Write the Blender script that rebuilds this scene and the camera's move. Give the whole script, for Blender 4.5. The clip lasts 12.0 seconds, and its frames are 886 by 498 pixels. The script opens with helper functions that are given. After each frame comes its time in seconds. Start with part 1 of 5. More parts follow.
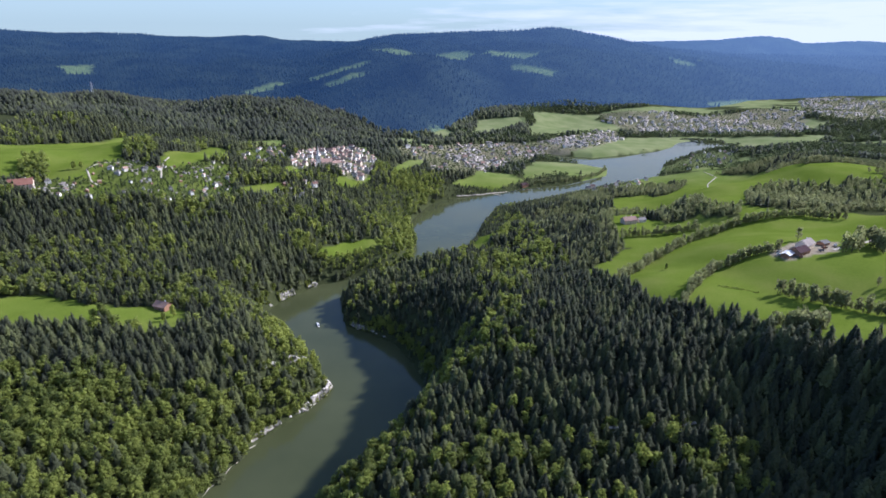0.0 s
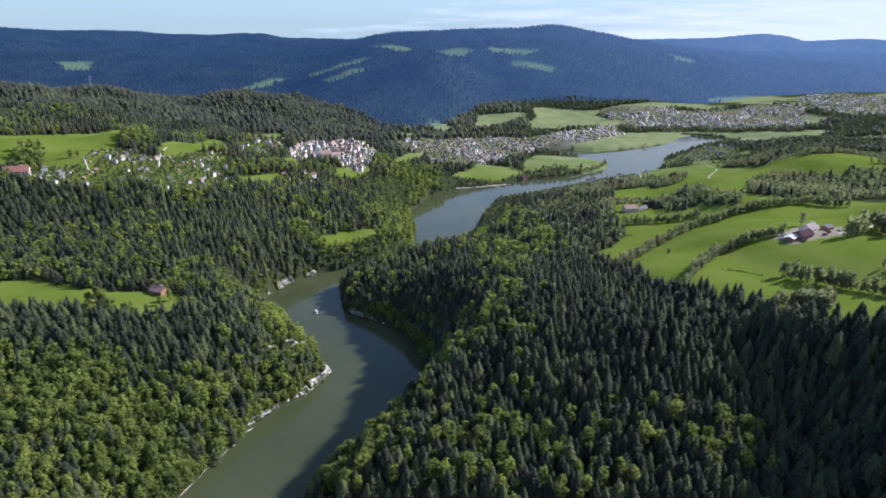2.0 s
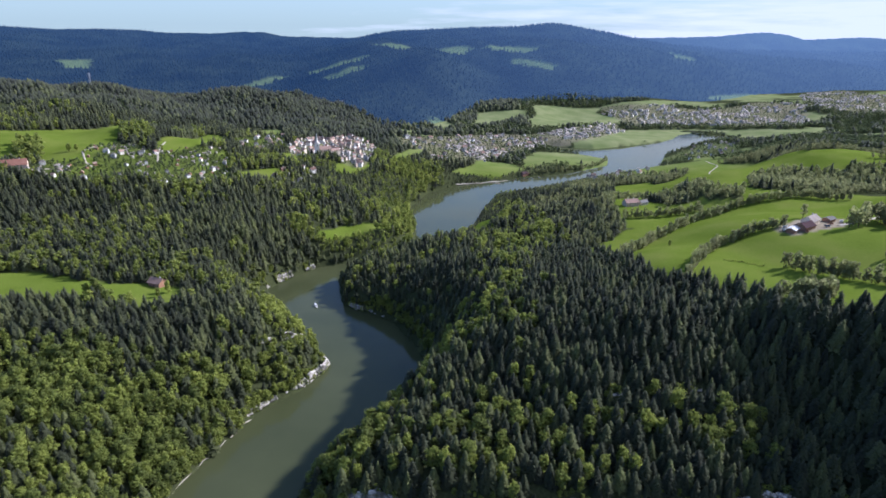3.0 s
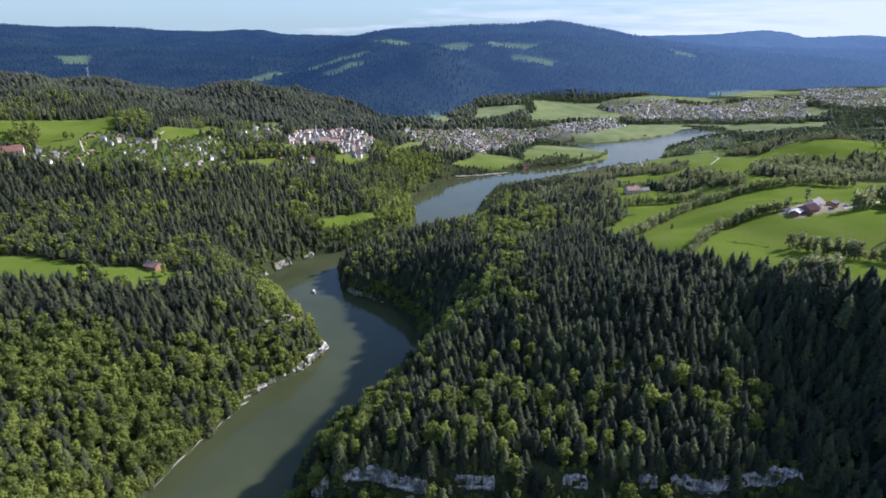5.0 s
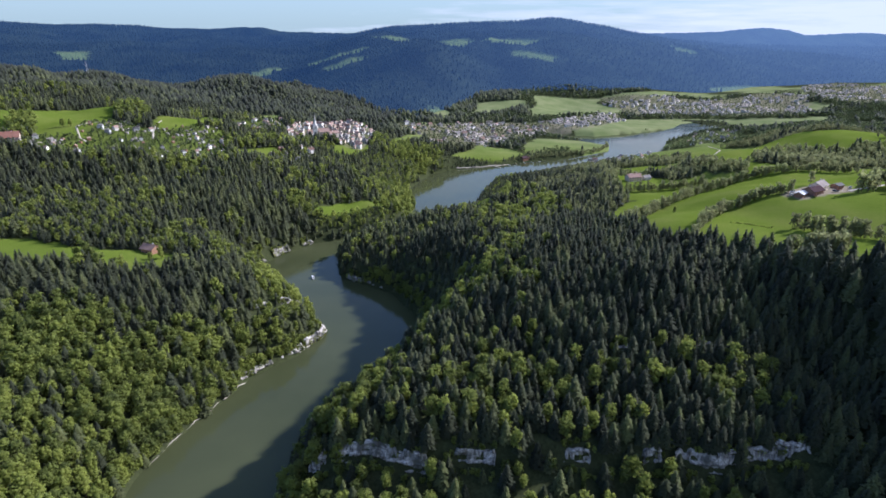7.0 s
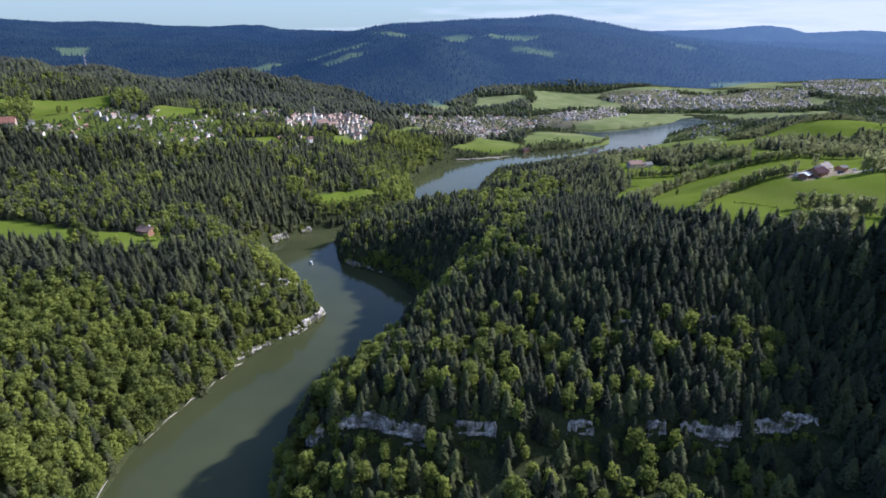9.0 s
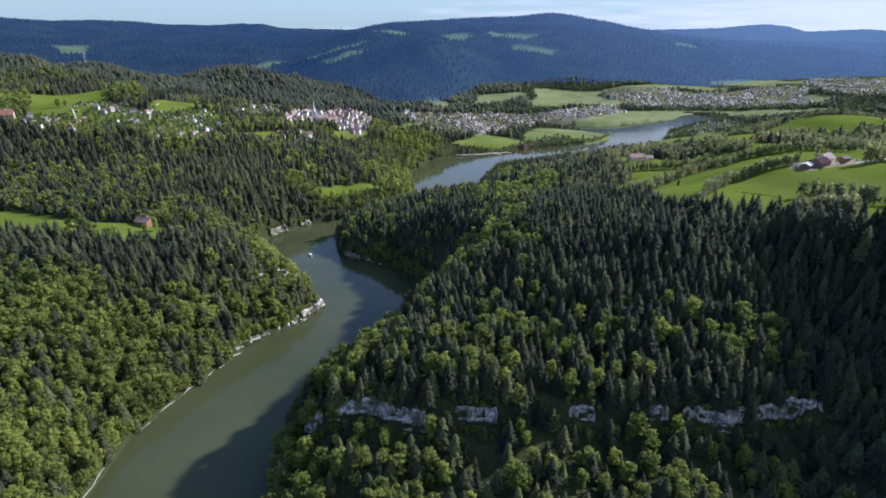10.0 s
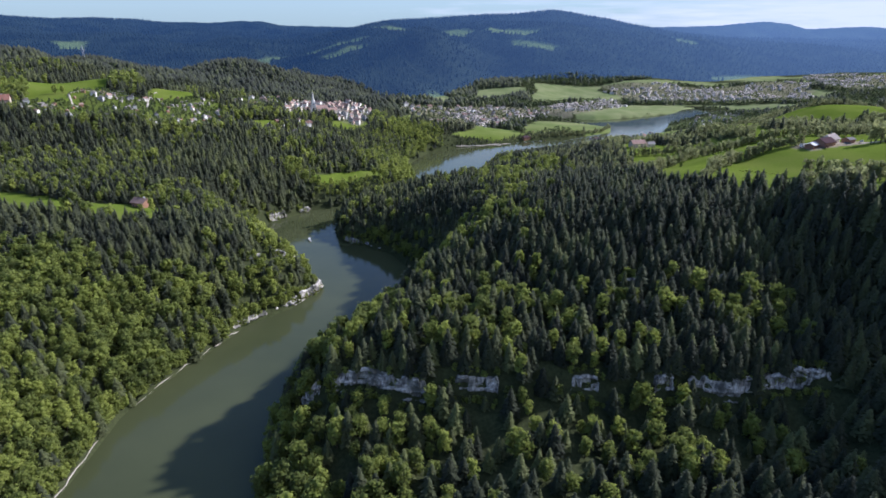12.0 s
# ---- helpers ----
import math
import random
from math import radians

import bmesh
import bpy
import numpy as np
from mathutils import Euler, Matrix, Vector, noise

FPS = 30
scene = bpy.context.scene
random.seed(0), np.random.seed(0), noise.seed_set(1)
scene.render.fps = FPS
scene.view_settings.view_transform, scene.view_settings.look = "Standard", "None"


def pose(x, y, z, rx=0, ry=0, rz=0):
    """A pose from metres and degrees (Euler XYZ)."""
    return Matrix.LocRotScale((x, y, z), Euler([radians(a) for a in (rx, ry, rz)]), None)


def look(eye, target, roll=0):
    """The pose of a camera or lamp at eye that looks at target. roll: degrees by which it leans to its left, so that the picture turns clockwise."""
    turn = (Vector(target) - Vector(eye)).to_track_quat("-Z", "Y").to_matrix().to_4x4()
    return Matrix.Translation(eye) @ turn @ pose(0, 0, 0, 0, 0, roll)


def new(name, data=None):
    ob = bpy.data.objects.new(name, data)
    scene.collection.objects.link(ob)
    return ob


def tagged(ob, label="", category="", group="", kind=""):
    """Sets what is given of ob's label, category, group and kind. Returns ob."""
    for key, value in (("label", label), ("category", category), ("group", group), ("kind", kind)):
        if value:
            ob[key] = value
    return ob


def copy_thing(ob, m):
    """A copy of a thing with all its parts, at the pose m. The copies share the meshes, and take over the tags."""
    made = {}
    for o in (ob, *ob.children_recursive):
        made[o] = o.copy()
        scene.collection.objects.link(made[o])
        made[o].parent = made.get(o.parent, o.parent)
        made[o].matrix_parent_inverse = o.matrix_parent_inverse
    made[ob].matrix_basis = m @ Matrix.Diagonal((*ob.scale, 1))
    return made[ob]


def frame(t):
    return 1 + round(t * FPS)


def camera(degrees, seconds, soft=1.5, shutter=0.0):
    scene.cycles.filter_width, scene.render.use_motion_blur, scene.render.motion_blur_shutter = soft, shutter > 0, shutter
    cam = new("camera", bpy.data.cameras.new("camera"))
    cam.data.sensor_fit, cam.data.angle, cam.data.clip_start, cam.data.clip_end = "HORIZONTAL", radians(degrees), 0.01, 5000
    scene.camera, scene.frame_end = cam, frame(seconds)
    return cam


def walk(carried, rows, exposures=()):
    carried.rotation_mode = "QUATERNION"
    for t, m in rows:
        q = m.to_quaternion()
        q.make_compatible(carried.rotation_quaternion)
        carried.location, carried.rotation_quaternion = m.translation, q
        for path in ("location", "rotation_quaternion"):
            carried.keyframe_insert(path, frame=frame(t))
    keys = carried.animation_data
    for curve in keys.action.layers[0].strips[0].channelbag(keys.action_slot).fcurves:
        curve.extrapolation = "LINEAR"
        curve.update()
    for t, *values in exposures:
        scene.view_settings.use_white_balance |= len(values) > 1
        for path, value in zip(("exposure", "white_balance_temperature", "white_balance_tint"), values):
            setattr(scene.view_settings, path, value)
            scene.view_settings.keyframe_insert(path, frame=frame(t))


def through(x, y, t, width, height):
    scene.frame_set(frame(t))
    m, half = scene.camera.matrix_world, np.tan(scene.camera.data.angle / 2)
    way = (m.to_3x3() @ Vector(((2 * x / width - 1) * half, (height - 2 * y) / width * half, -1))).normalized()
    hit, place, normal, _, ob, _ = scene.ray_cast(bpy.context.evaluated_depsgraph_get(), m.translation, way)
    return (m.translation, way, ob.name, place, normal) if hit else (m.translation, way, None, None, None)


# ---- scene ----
cam = camera(75.09, 12.0, soft=1.65)
PATH = [
    (0, (0.00, 0.00, 330.00), (0.00, 939.72, -11.93), 0.343),
    (1, (0.19, 0.36, 321.09), (0.26, 940.09, -20.84), 0.343),
    (2, (0.36, 0.70, 312.12), (0.51, 940.42, -29.81), 0.342),
    (3, (0.51, 1.01, 303.09), (0.73, 940.74, -38.85), 0.341),
    (4, (0.64, 1.29, 293.98), (0.94, 941.02, -47.95), 0.341),
    (5, (0.75, 1.55, 284.82), (1.13, 941.28, -57.11), 0.340),
    (6, (0.85, 1.78, 275.58), (1.30, 941.51, -66.35), 0.340),
    (7, (0.92, 1.98, 266.29), (1.45, 941.71, -75.64), 0.339),
    (8, (0.98, 2.16, 256.92), (1.58, 941.89, -85.01), 0.338),
    (9, (1.02, 2.31, 247.49), (1.70, 942.04, -94.44), 0.338),
    (10, (1.04, 2.43, 238.00), (1.79, 942.16, -103.93), 0.337),
    (11, (1.04, 2.53, 228.44), (1.87, 942.26, -113.49), 0.336),
    (12, (1.03, 2.60, 218.81), (1.93, 942.33, -123.11), 0.336),
]
walk(cam, [(t, look(eye, target, roll)) for t, eye, target, roll in PATH], exposures=[(0, 0.98, 5150, 24), (12, 0.84, 5150, 24)])

# ---- world, sun and exposure ----
SUN = Vector((0.77, 0.35, 0.545)).normalized()      # the way to the sun: ahead and over the right-hand hills
world = bpy.data.worlds.new("world")
scene.world = world
world.use_nodes = True
wn, wl = world.node_tree.nodes, world.node_tree.links
sky = wn.new("ShaderNodeTexSky")
sky.sky_type = "NISHITA"
sky.sun_disc = False
sky.sun_elevation = math.asin(SUN.z)
sky.sun_rotation = math.atan2(SUN.x, SUN.y)
sky.altitude, sky.air_density, sky.dust_density, sky.ozone_density = 1200, 1.0, 0.3, 1.5
# thin white cloud towards the sun's side
coord = wn.new("ShaderNodeTexCoord")
stretch = wn.new("ShaderNodeMapping")
stretch.inputs["Scale"].default_value = (2.2, 2.2, 26)
stretch.inputs["Location"].default_value = (0.35, 0.1, 0.4)
puffs = wn.new("ShaderNodeTexNoise")
puffs.inputs["Scale"].default_value, puffs.inputs["Detail"].default_value, puffs.inputs["Roughness"].default_value = 1.7, 7, 0.6
side = wn.new("ShaderNodeSeparateXYZ")
lean = wn.new("ShaderNodeMath")
lean.operation = "MULTIPLY_ADD"
lean.inputs[1].default_value, lean.inputs[2].default_value = 0.50, -0.07
both = wn.new("ShaderNodeMath")
both.operation = "ADD"
edge = wn.new("ShaderNodeMapRange")
edge.inputs["From Min"].default_value, edge.inputs["From Max"].default_value = 0.42, 0.66
blend = wn.new("ShaderNodeMix")
blend.data_type = "RGBA"
blend.inputs["B"].default_value = (3.3, 3.45, 3.3, 1)
wl.new(coord.outputs["Generated"], stretch.inputs["Vector"])
wl.new(stretch.outputs["Vector"], puffs.inputs["Vector"])
wl.new(coord.outputs["Generated"], side.inputs["Vector"])
wl.new(side.outputs["X"], lean.inputs[0])
wl.new(puffs.outputs["Fac"], both.inputs[0])
wl.new(lean.outputs["Value"], both.inputs[1])
wl.new(both.outputs["Value"], edge.inputs["Value"])
wl.new(edge.outputs["Result"], blend.inputs["Factor"])
# a thin veil of haze all round the horizon
height = wn.new("ShaderNodeMapRange")
height.inputs["From Min"].default_value, height.inputs["From Max"].default_value = 0.02, 0.50
height.inputs["To Min"].default_value, height.inputs["To Max"].default_value = 0.96, 0.0
veil = wn.new("ShaderNodeMix")
veil.data_type = "RGBA"
veil.inputs["B"].default_value = (1.80, 2.24, 2.02, 1)
wl.new(side.outputs["Z"], height.inputs["Value"])
wl.new(height.outputs["Result"], veil.inputs["Factor"])
wl.new(sky.outputs["Color"], veil.inputs["A"])
wl.new(veil.outputs["Result"], blend.inputs["A"])
wl.new(blend.outputs["Result"], wn["Background"].inputs["Color"])
wn["Background"].inputs["Strength"].default_value = 0.138
sun = new("sun", bpy.data.lights.new("sun", "SUN"))
sun.data.energy, sun.data.angle, sun.data.color = 5.0, radians(2.0), (1.0, 0.90, 0.74)
sun.matrix_world = look((0, 0, 900), Vector((0, 0, 900)) - SUN)


# ---- materials ----
def material(name, build, rough=0.8, spec=0.3):
    """A node material: build(add, link, principled) wires what is special about it."""
    m = bpy.data.materials.new(name)
    m.use_nodes = True
    nodes, links = m.node_tree.nodes, m.node_tree.links
    bsdf = nodes["Principled BSDF"]
    bsdf.inputs["Roughness"].default_value, bsdf.inputs["Specular IOR Level"].default_value = rough, spec

    def add(kind, **settings):
        node = nodes.new("ShaderNode" + kind)
        for key, value in settings.items():
            if key in ("operation", "data_type", "blend_type", "attribute_name", "noise_dimensions", "feature"):
                setattr(node, key, value)
            else:
                node.inputs[key.replace("_", " ")].default_value = value
        return node
    build(add, links.new, bsdf, nodes)
    return m


def ramp(add, link, source, *stops):
    """A colour ramp from (place, colour) stops."""
    node = add("ValToRGB")
    node.color_ramp.elements[0].position, node.color_ramp.elements[0].color = stops[0][0], (*stops[0][1], 1)
    node.color_ramp.elements[1].position, node.color_ramp.elements[1].color = stops[-1][0], (*stops[-1][1], 1)
    for place, colour in stops[1:-1]:
        node.color_ramp.elements.new(place).color = (*colour, 1)
    link(source, node.inputs["Fac"])
    return node.outputs["Color"]


def mixed(add, link, factor, a, b, way="MIX"):
    node = add("Mix", data_type="RGBA", blend_type=way)
    for socket, value in (("Factor", factor), ("A", a), ("B", b)):
        if isinstance(value, (int, float)):
            node.inputs[socket].default_value = value
        elif isinstance(value, tuple):
            node.inputs[socket].default_value = (*value, 1)
        else:
            link(value, node.inputs[socket])
    return node.outputs["Result"]


def grainy(name, low, high, size, rough=0.92, spec=0.03, bump=0.0, random_part=0.0):
    """A surface of two colours in grains of that size (metres), with coarser blotches and relief."""
    def build(add, link, bsdf, nodes):
        place = add("NewGeometry").outputs["Position"]
        fine, coarse = add("TexNoise", Scale=1 / size, Detail=5.0, Roughness=0.65), add("TexNoise", Scale=0.13 / size, Detail=3.0)
        link(place, fine.inputs["Vector"]), link(place, coarse.inputs["Vector"])
        both = add("Math", operation="MULTIPLY_ADD")
        link(coarse.outputs["Fac"], both.inputs[0])
        both.inputs[1].default_value = 0.6
        part = add("Math", operation="MULTIPLY_ADD")
        link(fine.outputs["Fac"], part.inputs[0])
        part.inputs[1].default_value, part.inputs[2].default_value = 0.6, -0.1
        link(part.outputs["Value"], both.inputs[2])
        value = both.outputs["Value"]
        if random_part:
            extra = add("Math", operation="MULTIPLY_ADD")
            link(add("ObjectInfo").outputs["Random"], extra.inputs[0])
            extra.inputs[1].default_value = random_part
            shift = add("Math", operation="SUBTRACT")
            link(value, shift.inputs[0])
            shift.inputs[1].default_value = random_part / 2
            link(shift.outputs["Value"], extra.inputs[2])
            value = extra.outputs["Value"]
        link(ramp(add, link, value, (0.25, low), (0.75, high)), bsdf.inputs["Base Color"])
        if bump:
            b = add("Bump", Strength=0.7, Distance=bump)
            link(fine.outputs["Fac"], b.inputs["Height"])
            link(b.outputs["Normal"], bsdf.inputs["Normal"])
    return material(name, build, rough, spec)


def foliage(name, dark, mid, light, own, through=0.60, haze_sheen=0.08):
    """Leaves or needles; the tone goes tree by tree: by the object where each tree is its own, else by the forest's tree_tone."""
    def build(add, link, bsdf, nodes):
        tone = add("ObjectInfo").outputs["Random"] if own else add("Attribute", attribute_name="tree_tone").outputs["Fac"]
        grain = add("TexNoise", Scale=0.9, Detail=2.0)
        link(add("NewGeometry").outputs["Position"], grain.inputs["Vector"])
        value = add("Math", operation="MULTIPLY_ADD")
        link(grain.outputs["Fac"], value.inputs[0])
        value.inputs[1].default_value = 0.5
        shift = add("Math", operation="MULTIPLY_ADD")
        link(tone, shift.inputs[0])
        shift.inputs[1].default_value, shift.inputs[2].default_value = 0.8, -0.15
        link(shift.outputs["Value"], value.inputs[2])
        colour = ramp(add, link, value.outputs["Value"], (0.1, dark), (0.5, mid), (0.95, light))
        link(colour, bsdf.inputs["Base Color"])
        glow = add("BsdfTranslucent")
        link(colour, glow.inputs["Color"])
        mix = add("MixShader", Fac=through)
        link(bsdf.outputs["BSDF"], mix.inputs[1]), link(glow.outputs["BSDF"], mix.inputs[2])
        link(mix.outputs["Shader"], nodes["Material Output"].inputs["Surface"])
        bsdf.inputs["Sheen Weight"].default_value, bsdf.inputs["Sheen Roughness"].default_value = haze_sheen, 0.6
        bsdf.inputs["Sheen Tint"].default_value = (0.88, 0.90, 0.95, 1)     # bluish sheen added in place of haze, to lift shaded foliage
    return material(name, build, 0.8, 0.05)


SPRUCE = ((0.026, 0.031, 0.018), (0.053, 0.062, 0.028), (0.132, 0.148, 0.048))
BROAD = ((0.112, 0.138, 0.034), (0.196, 0.232, 0.046), (0.300, 0.338, 0.066))
HEDGE = ((0.150, 0.155, 0.075), (0.205, 0.220, 0.095), (0.265, 0.285, 0.115))
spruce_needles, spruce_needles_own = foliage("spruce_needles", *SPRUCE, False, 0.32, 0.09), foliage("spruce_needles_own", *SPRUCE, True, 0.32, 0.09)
broad_leaves, broad_leaves_own = foliage("broad_leaves", *BROAD, False), foliage("broad_leaves_own", *BROAD, True)
hedge_leaves, hedge_leaves_own = foliage("hedge_leaves", *HEDGE, False, 0.64), foliage("hedge_leaves_own", *HEDGE, True, 0.64)
GROVE = ((0.062, 0.084, 0.036), (0.100, 0.128, 0.048), (0.150, 0.178, 0.062))
grove_leaves = foliage("grove_leaves", *GROVE, False)
bark = grainy("bark", (0.05, 0.035, 0.025), (0.13, 0.10, 0.075), 0.3, bump=0.03)


def build_limestone(add, link, bsdf, nodes):
    """Grey-white rock, streaked down its face with darker stains, cracked across."""
    place = add("NewGeometry").outputs["Position"]
    tall, flat = add("Mapping"), add("Mapping")
    tall.inputs["Scale"].default_value, flat.inputs["Scale"].default_value = (1, 1, 0.16), (0.35, 0.35, 1.4)
    link(place, tall.inputs["Vector"]), link(place, flat.inputs["Vector"])
    streak, bed = add("TexNoise", Scale=0.55, Detail=6.0, Roughness=0.7), add("TexNoise", Scale=0.8, Detail=4.0)
    link(tall.outputs["Vector"], streak.inputs["Vector"]), link(flat.outputs["Vector"], bed.inputs["Vector"])
    pale = ramp(add, link, streak.outputs["Fac"], (0.36, (0.055, 0.052, 0.044)), (0.47, (0.22, 0.205, 0.175)), (0.62, (0.52, 0.49, 0.42)))
    stain = add("TexNoise", Scale=0.11, Detail=3.0)
    link(place, stain.inputs["Vector"])
    link(mixed(add, link, ramp(add, link, stain.outputs["Fac"], (0.50, (0, 0, 0)), (0.66, (1, 1, 1))), pale, (0.085, 0.085, 0.070)), bsdf.inputs["Base Color"])
    b = add("Bump", Strength=1.0, Distance=0.8)
    link(bed.outputs["Fac"], b.inputs["Height"])
    link(b.outputs["Normal"], bsdf.inputs["Normal"])


limestone = material("limestone", build_limestone, 0.9, 0.1)
white_plaster = grainy("white_plaster", (0.42, 0.39, 0.34), (0.72, 0.69, 0.63), 1.5, random_part=0.8)
cream_plaster = grainy("cream_plaster", (0.46, 0.38, 0.29), (0.70, 0.61, 0.49), 1.5, random_part=0.8)
grey_plaster = grainy("grey_plaster", (0.34, 0.34, 0.33), (0.62, 0.61, 0.58), 1.5, random_part=0.8)
red_tiles = grainy("red_tiles", (0.15, 0.072, 0.052), (0.25, 0.135, 0.098), 0.6, bump=0.03, random_part=0.5)
brown_tiles = grainy("brown_tiles", (0.15, 0.098, 0.078), (0.29, 0.20, 0.160), 0.6, bump=0.03, random_part=0.6)
slate = grainy("slate", (0.085, 0.080, 0.075), (0.19, 0.18, 0.165), 0.6, 0.92, 0.02, bump=0.02, random_part=0.6)
mauve_sheet = grainy("mauve_sheet", (0.045, 0.030, 0.032), (0.090, 0.060, 0.063), 1.2, 0.92, 0.0)
old_wood = grainy("old_wood", (0.17, 0.09, 0.055), (0.34, 0.20, 0.13), 0.5, bump=0.02)
shore_stone = grainy("shore_stone", (0.16, 0.14, 0.11), (0.40, 0.37, 0.30), 0.9, bump=0.1)
far_walls = grainy("far_walls", (0.36, 0.33, 0.28), (0.78, 0.74, 0.66), 9.0)
far_roofs = grainy("far_roofs", (0.15, 0.130, 0.115), (0.34, 0.300, 0.265), 9.0)
shed_boards = grainy("shed_boards", (0.13, 0.12, 0.11), (0.42, 0.40, 0.37), 9.0)
gravel = grainy("gravel", (0.24, 0.21, 0.17), (0.44, 0.40, 0.33), 0.8, bump=0.03)
asphalt = grainy("asphalt", (0.10, 0.10, 0.10), (0.20, 0.19, 0.18), 1.0)
boat_white = grainy("boat_white", (0.45, 0.45, 0.43), (0.60, 0.60, 0.58), 1.0, 0.3, 0.5)
boat_dark = grainy("boat_dark", (0.04, 0.05, 0.07), (0.09, 0.10, 0.12), 1.0, 0.4, 0.5)
steel = grainy("steel", (0.28, 0.29, 0.30), (0.45, 0.46, 0.47), 0.5, 0.5, 0.5)
foam = grainy("foam", (0.55, 0.57, 0.55), (0.80, 0.82, 0.80), 0.6, 0.6)
window_glass = grainy("window_glass", (0.03, 0.035, 0.04), (0.07, 0.08, 0.09), 2.0, 0.08, 0.6)


def build_ground(add, link, bsdf, nodes):
    place = add("NewGeometry").outputs["Position"]
    cover = add("Attribute", attribute_name="grass").outputs["Fac"]
    stone = add("Attribute", attribute_name="bare").outputs["Fac"]
    fine, coarse = add("TexNoise", Scale=0.5, Detail=6.0, Roughness=0.7), add("TexNoise", Scale=0.02, Detail=4.0)
    link(place, fine.inputs["Vector"]), link(place, coarse.inputs["Vector"])
    grass = ramp(add, link, coarse.outputs["Fac"], (0.3, (0.074, 0.106, 0.011)), (0.5, (0.096, 0.130, 0.018)), (0.72, (0.130, 0.148, 0.032)))
    grass = mixed(add, link, 0.35, grass, ramp(add, link, fine.outputs["Fac"], (0.3, (0.052, 0.078, 0.009)), (0.7, (0.116, 0.150, 0.022))))
    # haze put into the grass colour: paler and greyer out in the valley
    valley_haze = add("Attribute", attribute_name="valley_haze").outputs["Fac"]
    hazed_grass = ramp(add, link, coarse.outputs["Fac"], (0.3, (0.112, 0.140, 0.056)), (0.7, (0.185, 0.200, 0.098)))
    grass = mixed(add, link, valley_haze, grass, hazed_grass)
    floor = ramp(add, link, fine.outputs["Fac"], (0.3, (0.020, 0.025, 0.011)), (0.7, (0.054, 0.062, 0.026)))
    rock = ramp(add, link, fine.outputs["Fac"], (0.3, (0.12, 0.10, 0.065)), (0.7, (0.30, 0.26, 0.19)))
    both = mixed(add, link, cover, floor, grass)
    link(mixed(add, link, stone, both, rock), bsdf.inputs["Base Color"])
    b = add("Bump", Strength=0.5, Distance=0.4)
    link(fine.outputs["Fac"], b.inputs["Height"])
    link(b.outputs["Normal"], bsdf.inputs["Normal"])


ground_cover = material("ground_cover", build_ground, 0.95, 0.0)


def build_water(add, link, bsdf, nodes):
    place = add("NewGeometry").outputs["Position"]
    wide, fine = add("TexNoise", Scale=0.012, Detail=4.0), add("TexNoise", Scale=0.55, Detail=4.0, Roughness=0.6)
    link(place, wide.inputs["Vector"]), link(place, fine.inputs["Vector"])
    link(ramp(add, link, wide.outputs["Fac"], (0.35, (0.040, 0.047, 0.020)), (0.65, (0.052, 0.059, 0.026))), bsdf.inputs["Base Color"])
    link(ramp(add, link, wide.outputs["Fac"], (0.4, (0.04, 0.04, 0.04)), (0.65, (0.10, 0.10, 0.10))), bsdf.inputs["Roughness"])
    b = add("Bump", Strength=0.16, Distance=0.10)
    link(fine.outputs["Fac"], b.inputs["Height"])
    link(b.outputs["Normal"], bsdf.inputs["Normal"])
    bsdf.inputs["IOR"].default_value = 1.33


def build_range(add, link, bsdf, nodes):
    """Far woods and pastures; backdrop adds the haze as emission."""
    place = add("NewGeometry").outputs["Position"]
    cover = add("Attribute", attribute_name="grass").outputs["Fac"]
    fine, coarse = add("TexNoise", Scale=0.045, Detail=6.0, Roughness=0.75), add("TexNoise", Scale=0.006, Detail=4.0)
    link(place, fine.inputs["Vector"]), link(place, coarse.inputs["Vector"])
    woods = mixed(add, link, 0.5, ramp(add, link, fine.outputs["Fac"], (0.3, (0.007, 0.011, 0.010)), (0.7, (0.020, 0.028, 0.020))),
                  ramp(add, link, coarse.outputs["Fac"], (0.35, (0.006, 0.010, 0.009)), (0.7, (0.028, 0.040, 0.024))))
    pasture = ramp(add, link, fine.outputs["Fac"], (0.3, (0.056, 0.084, 0.028)), (0.7, (0.098, 0.126, 0.042)))
    link(mixed(add, link, add("Attribute", attribute_name="bare").outputs["Fac"], mixed(add, link, cover, woods, pasture), (0.30, 0.27, 0.22)), bsdf.inputs["Base Color"])
    b = add("Bump", Strength=0.8, Distance=14.0)
    link(fine.outputs["Fac"], b.inputs["Height"])
    link(b.outputs["Normal"], bsdf.inputs["Normal"])


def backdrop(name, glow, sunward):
    """Hills that emit: haze put into their emission, stronger far off and sunward."""
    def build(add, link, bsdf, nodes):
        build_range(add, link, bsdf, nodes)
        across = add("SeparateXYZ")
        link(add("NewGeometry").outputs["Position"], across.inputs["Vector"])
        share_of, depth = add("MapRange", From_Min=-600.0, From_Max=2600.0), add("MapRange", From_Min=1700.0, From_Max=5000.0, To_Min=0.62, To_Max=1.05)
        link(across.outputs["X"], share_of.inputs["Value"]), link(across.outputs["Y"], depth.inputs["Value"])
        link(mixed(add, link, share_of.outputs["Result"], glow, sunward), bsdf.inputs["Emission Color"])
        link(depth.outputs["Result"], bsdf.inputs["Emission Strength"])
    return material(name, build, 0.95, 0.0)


hazy_near_range, hazy_far_range = backdrop("hazy_near_range", (0.0118, 0.0275, 0.062), (0.064, 0.103, 0.168)), backdrop("hazy_far_range", (0.070, 0.108, 0.180), (0.078, 0.115, 0.185))
lake_water = material("lake_water", build_water, 0.06, 0.21)


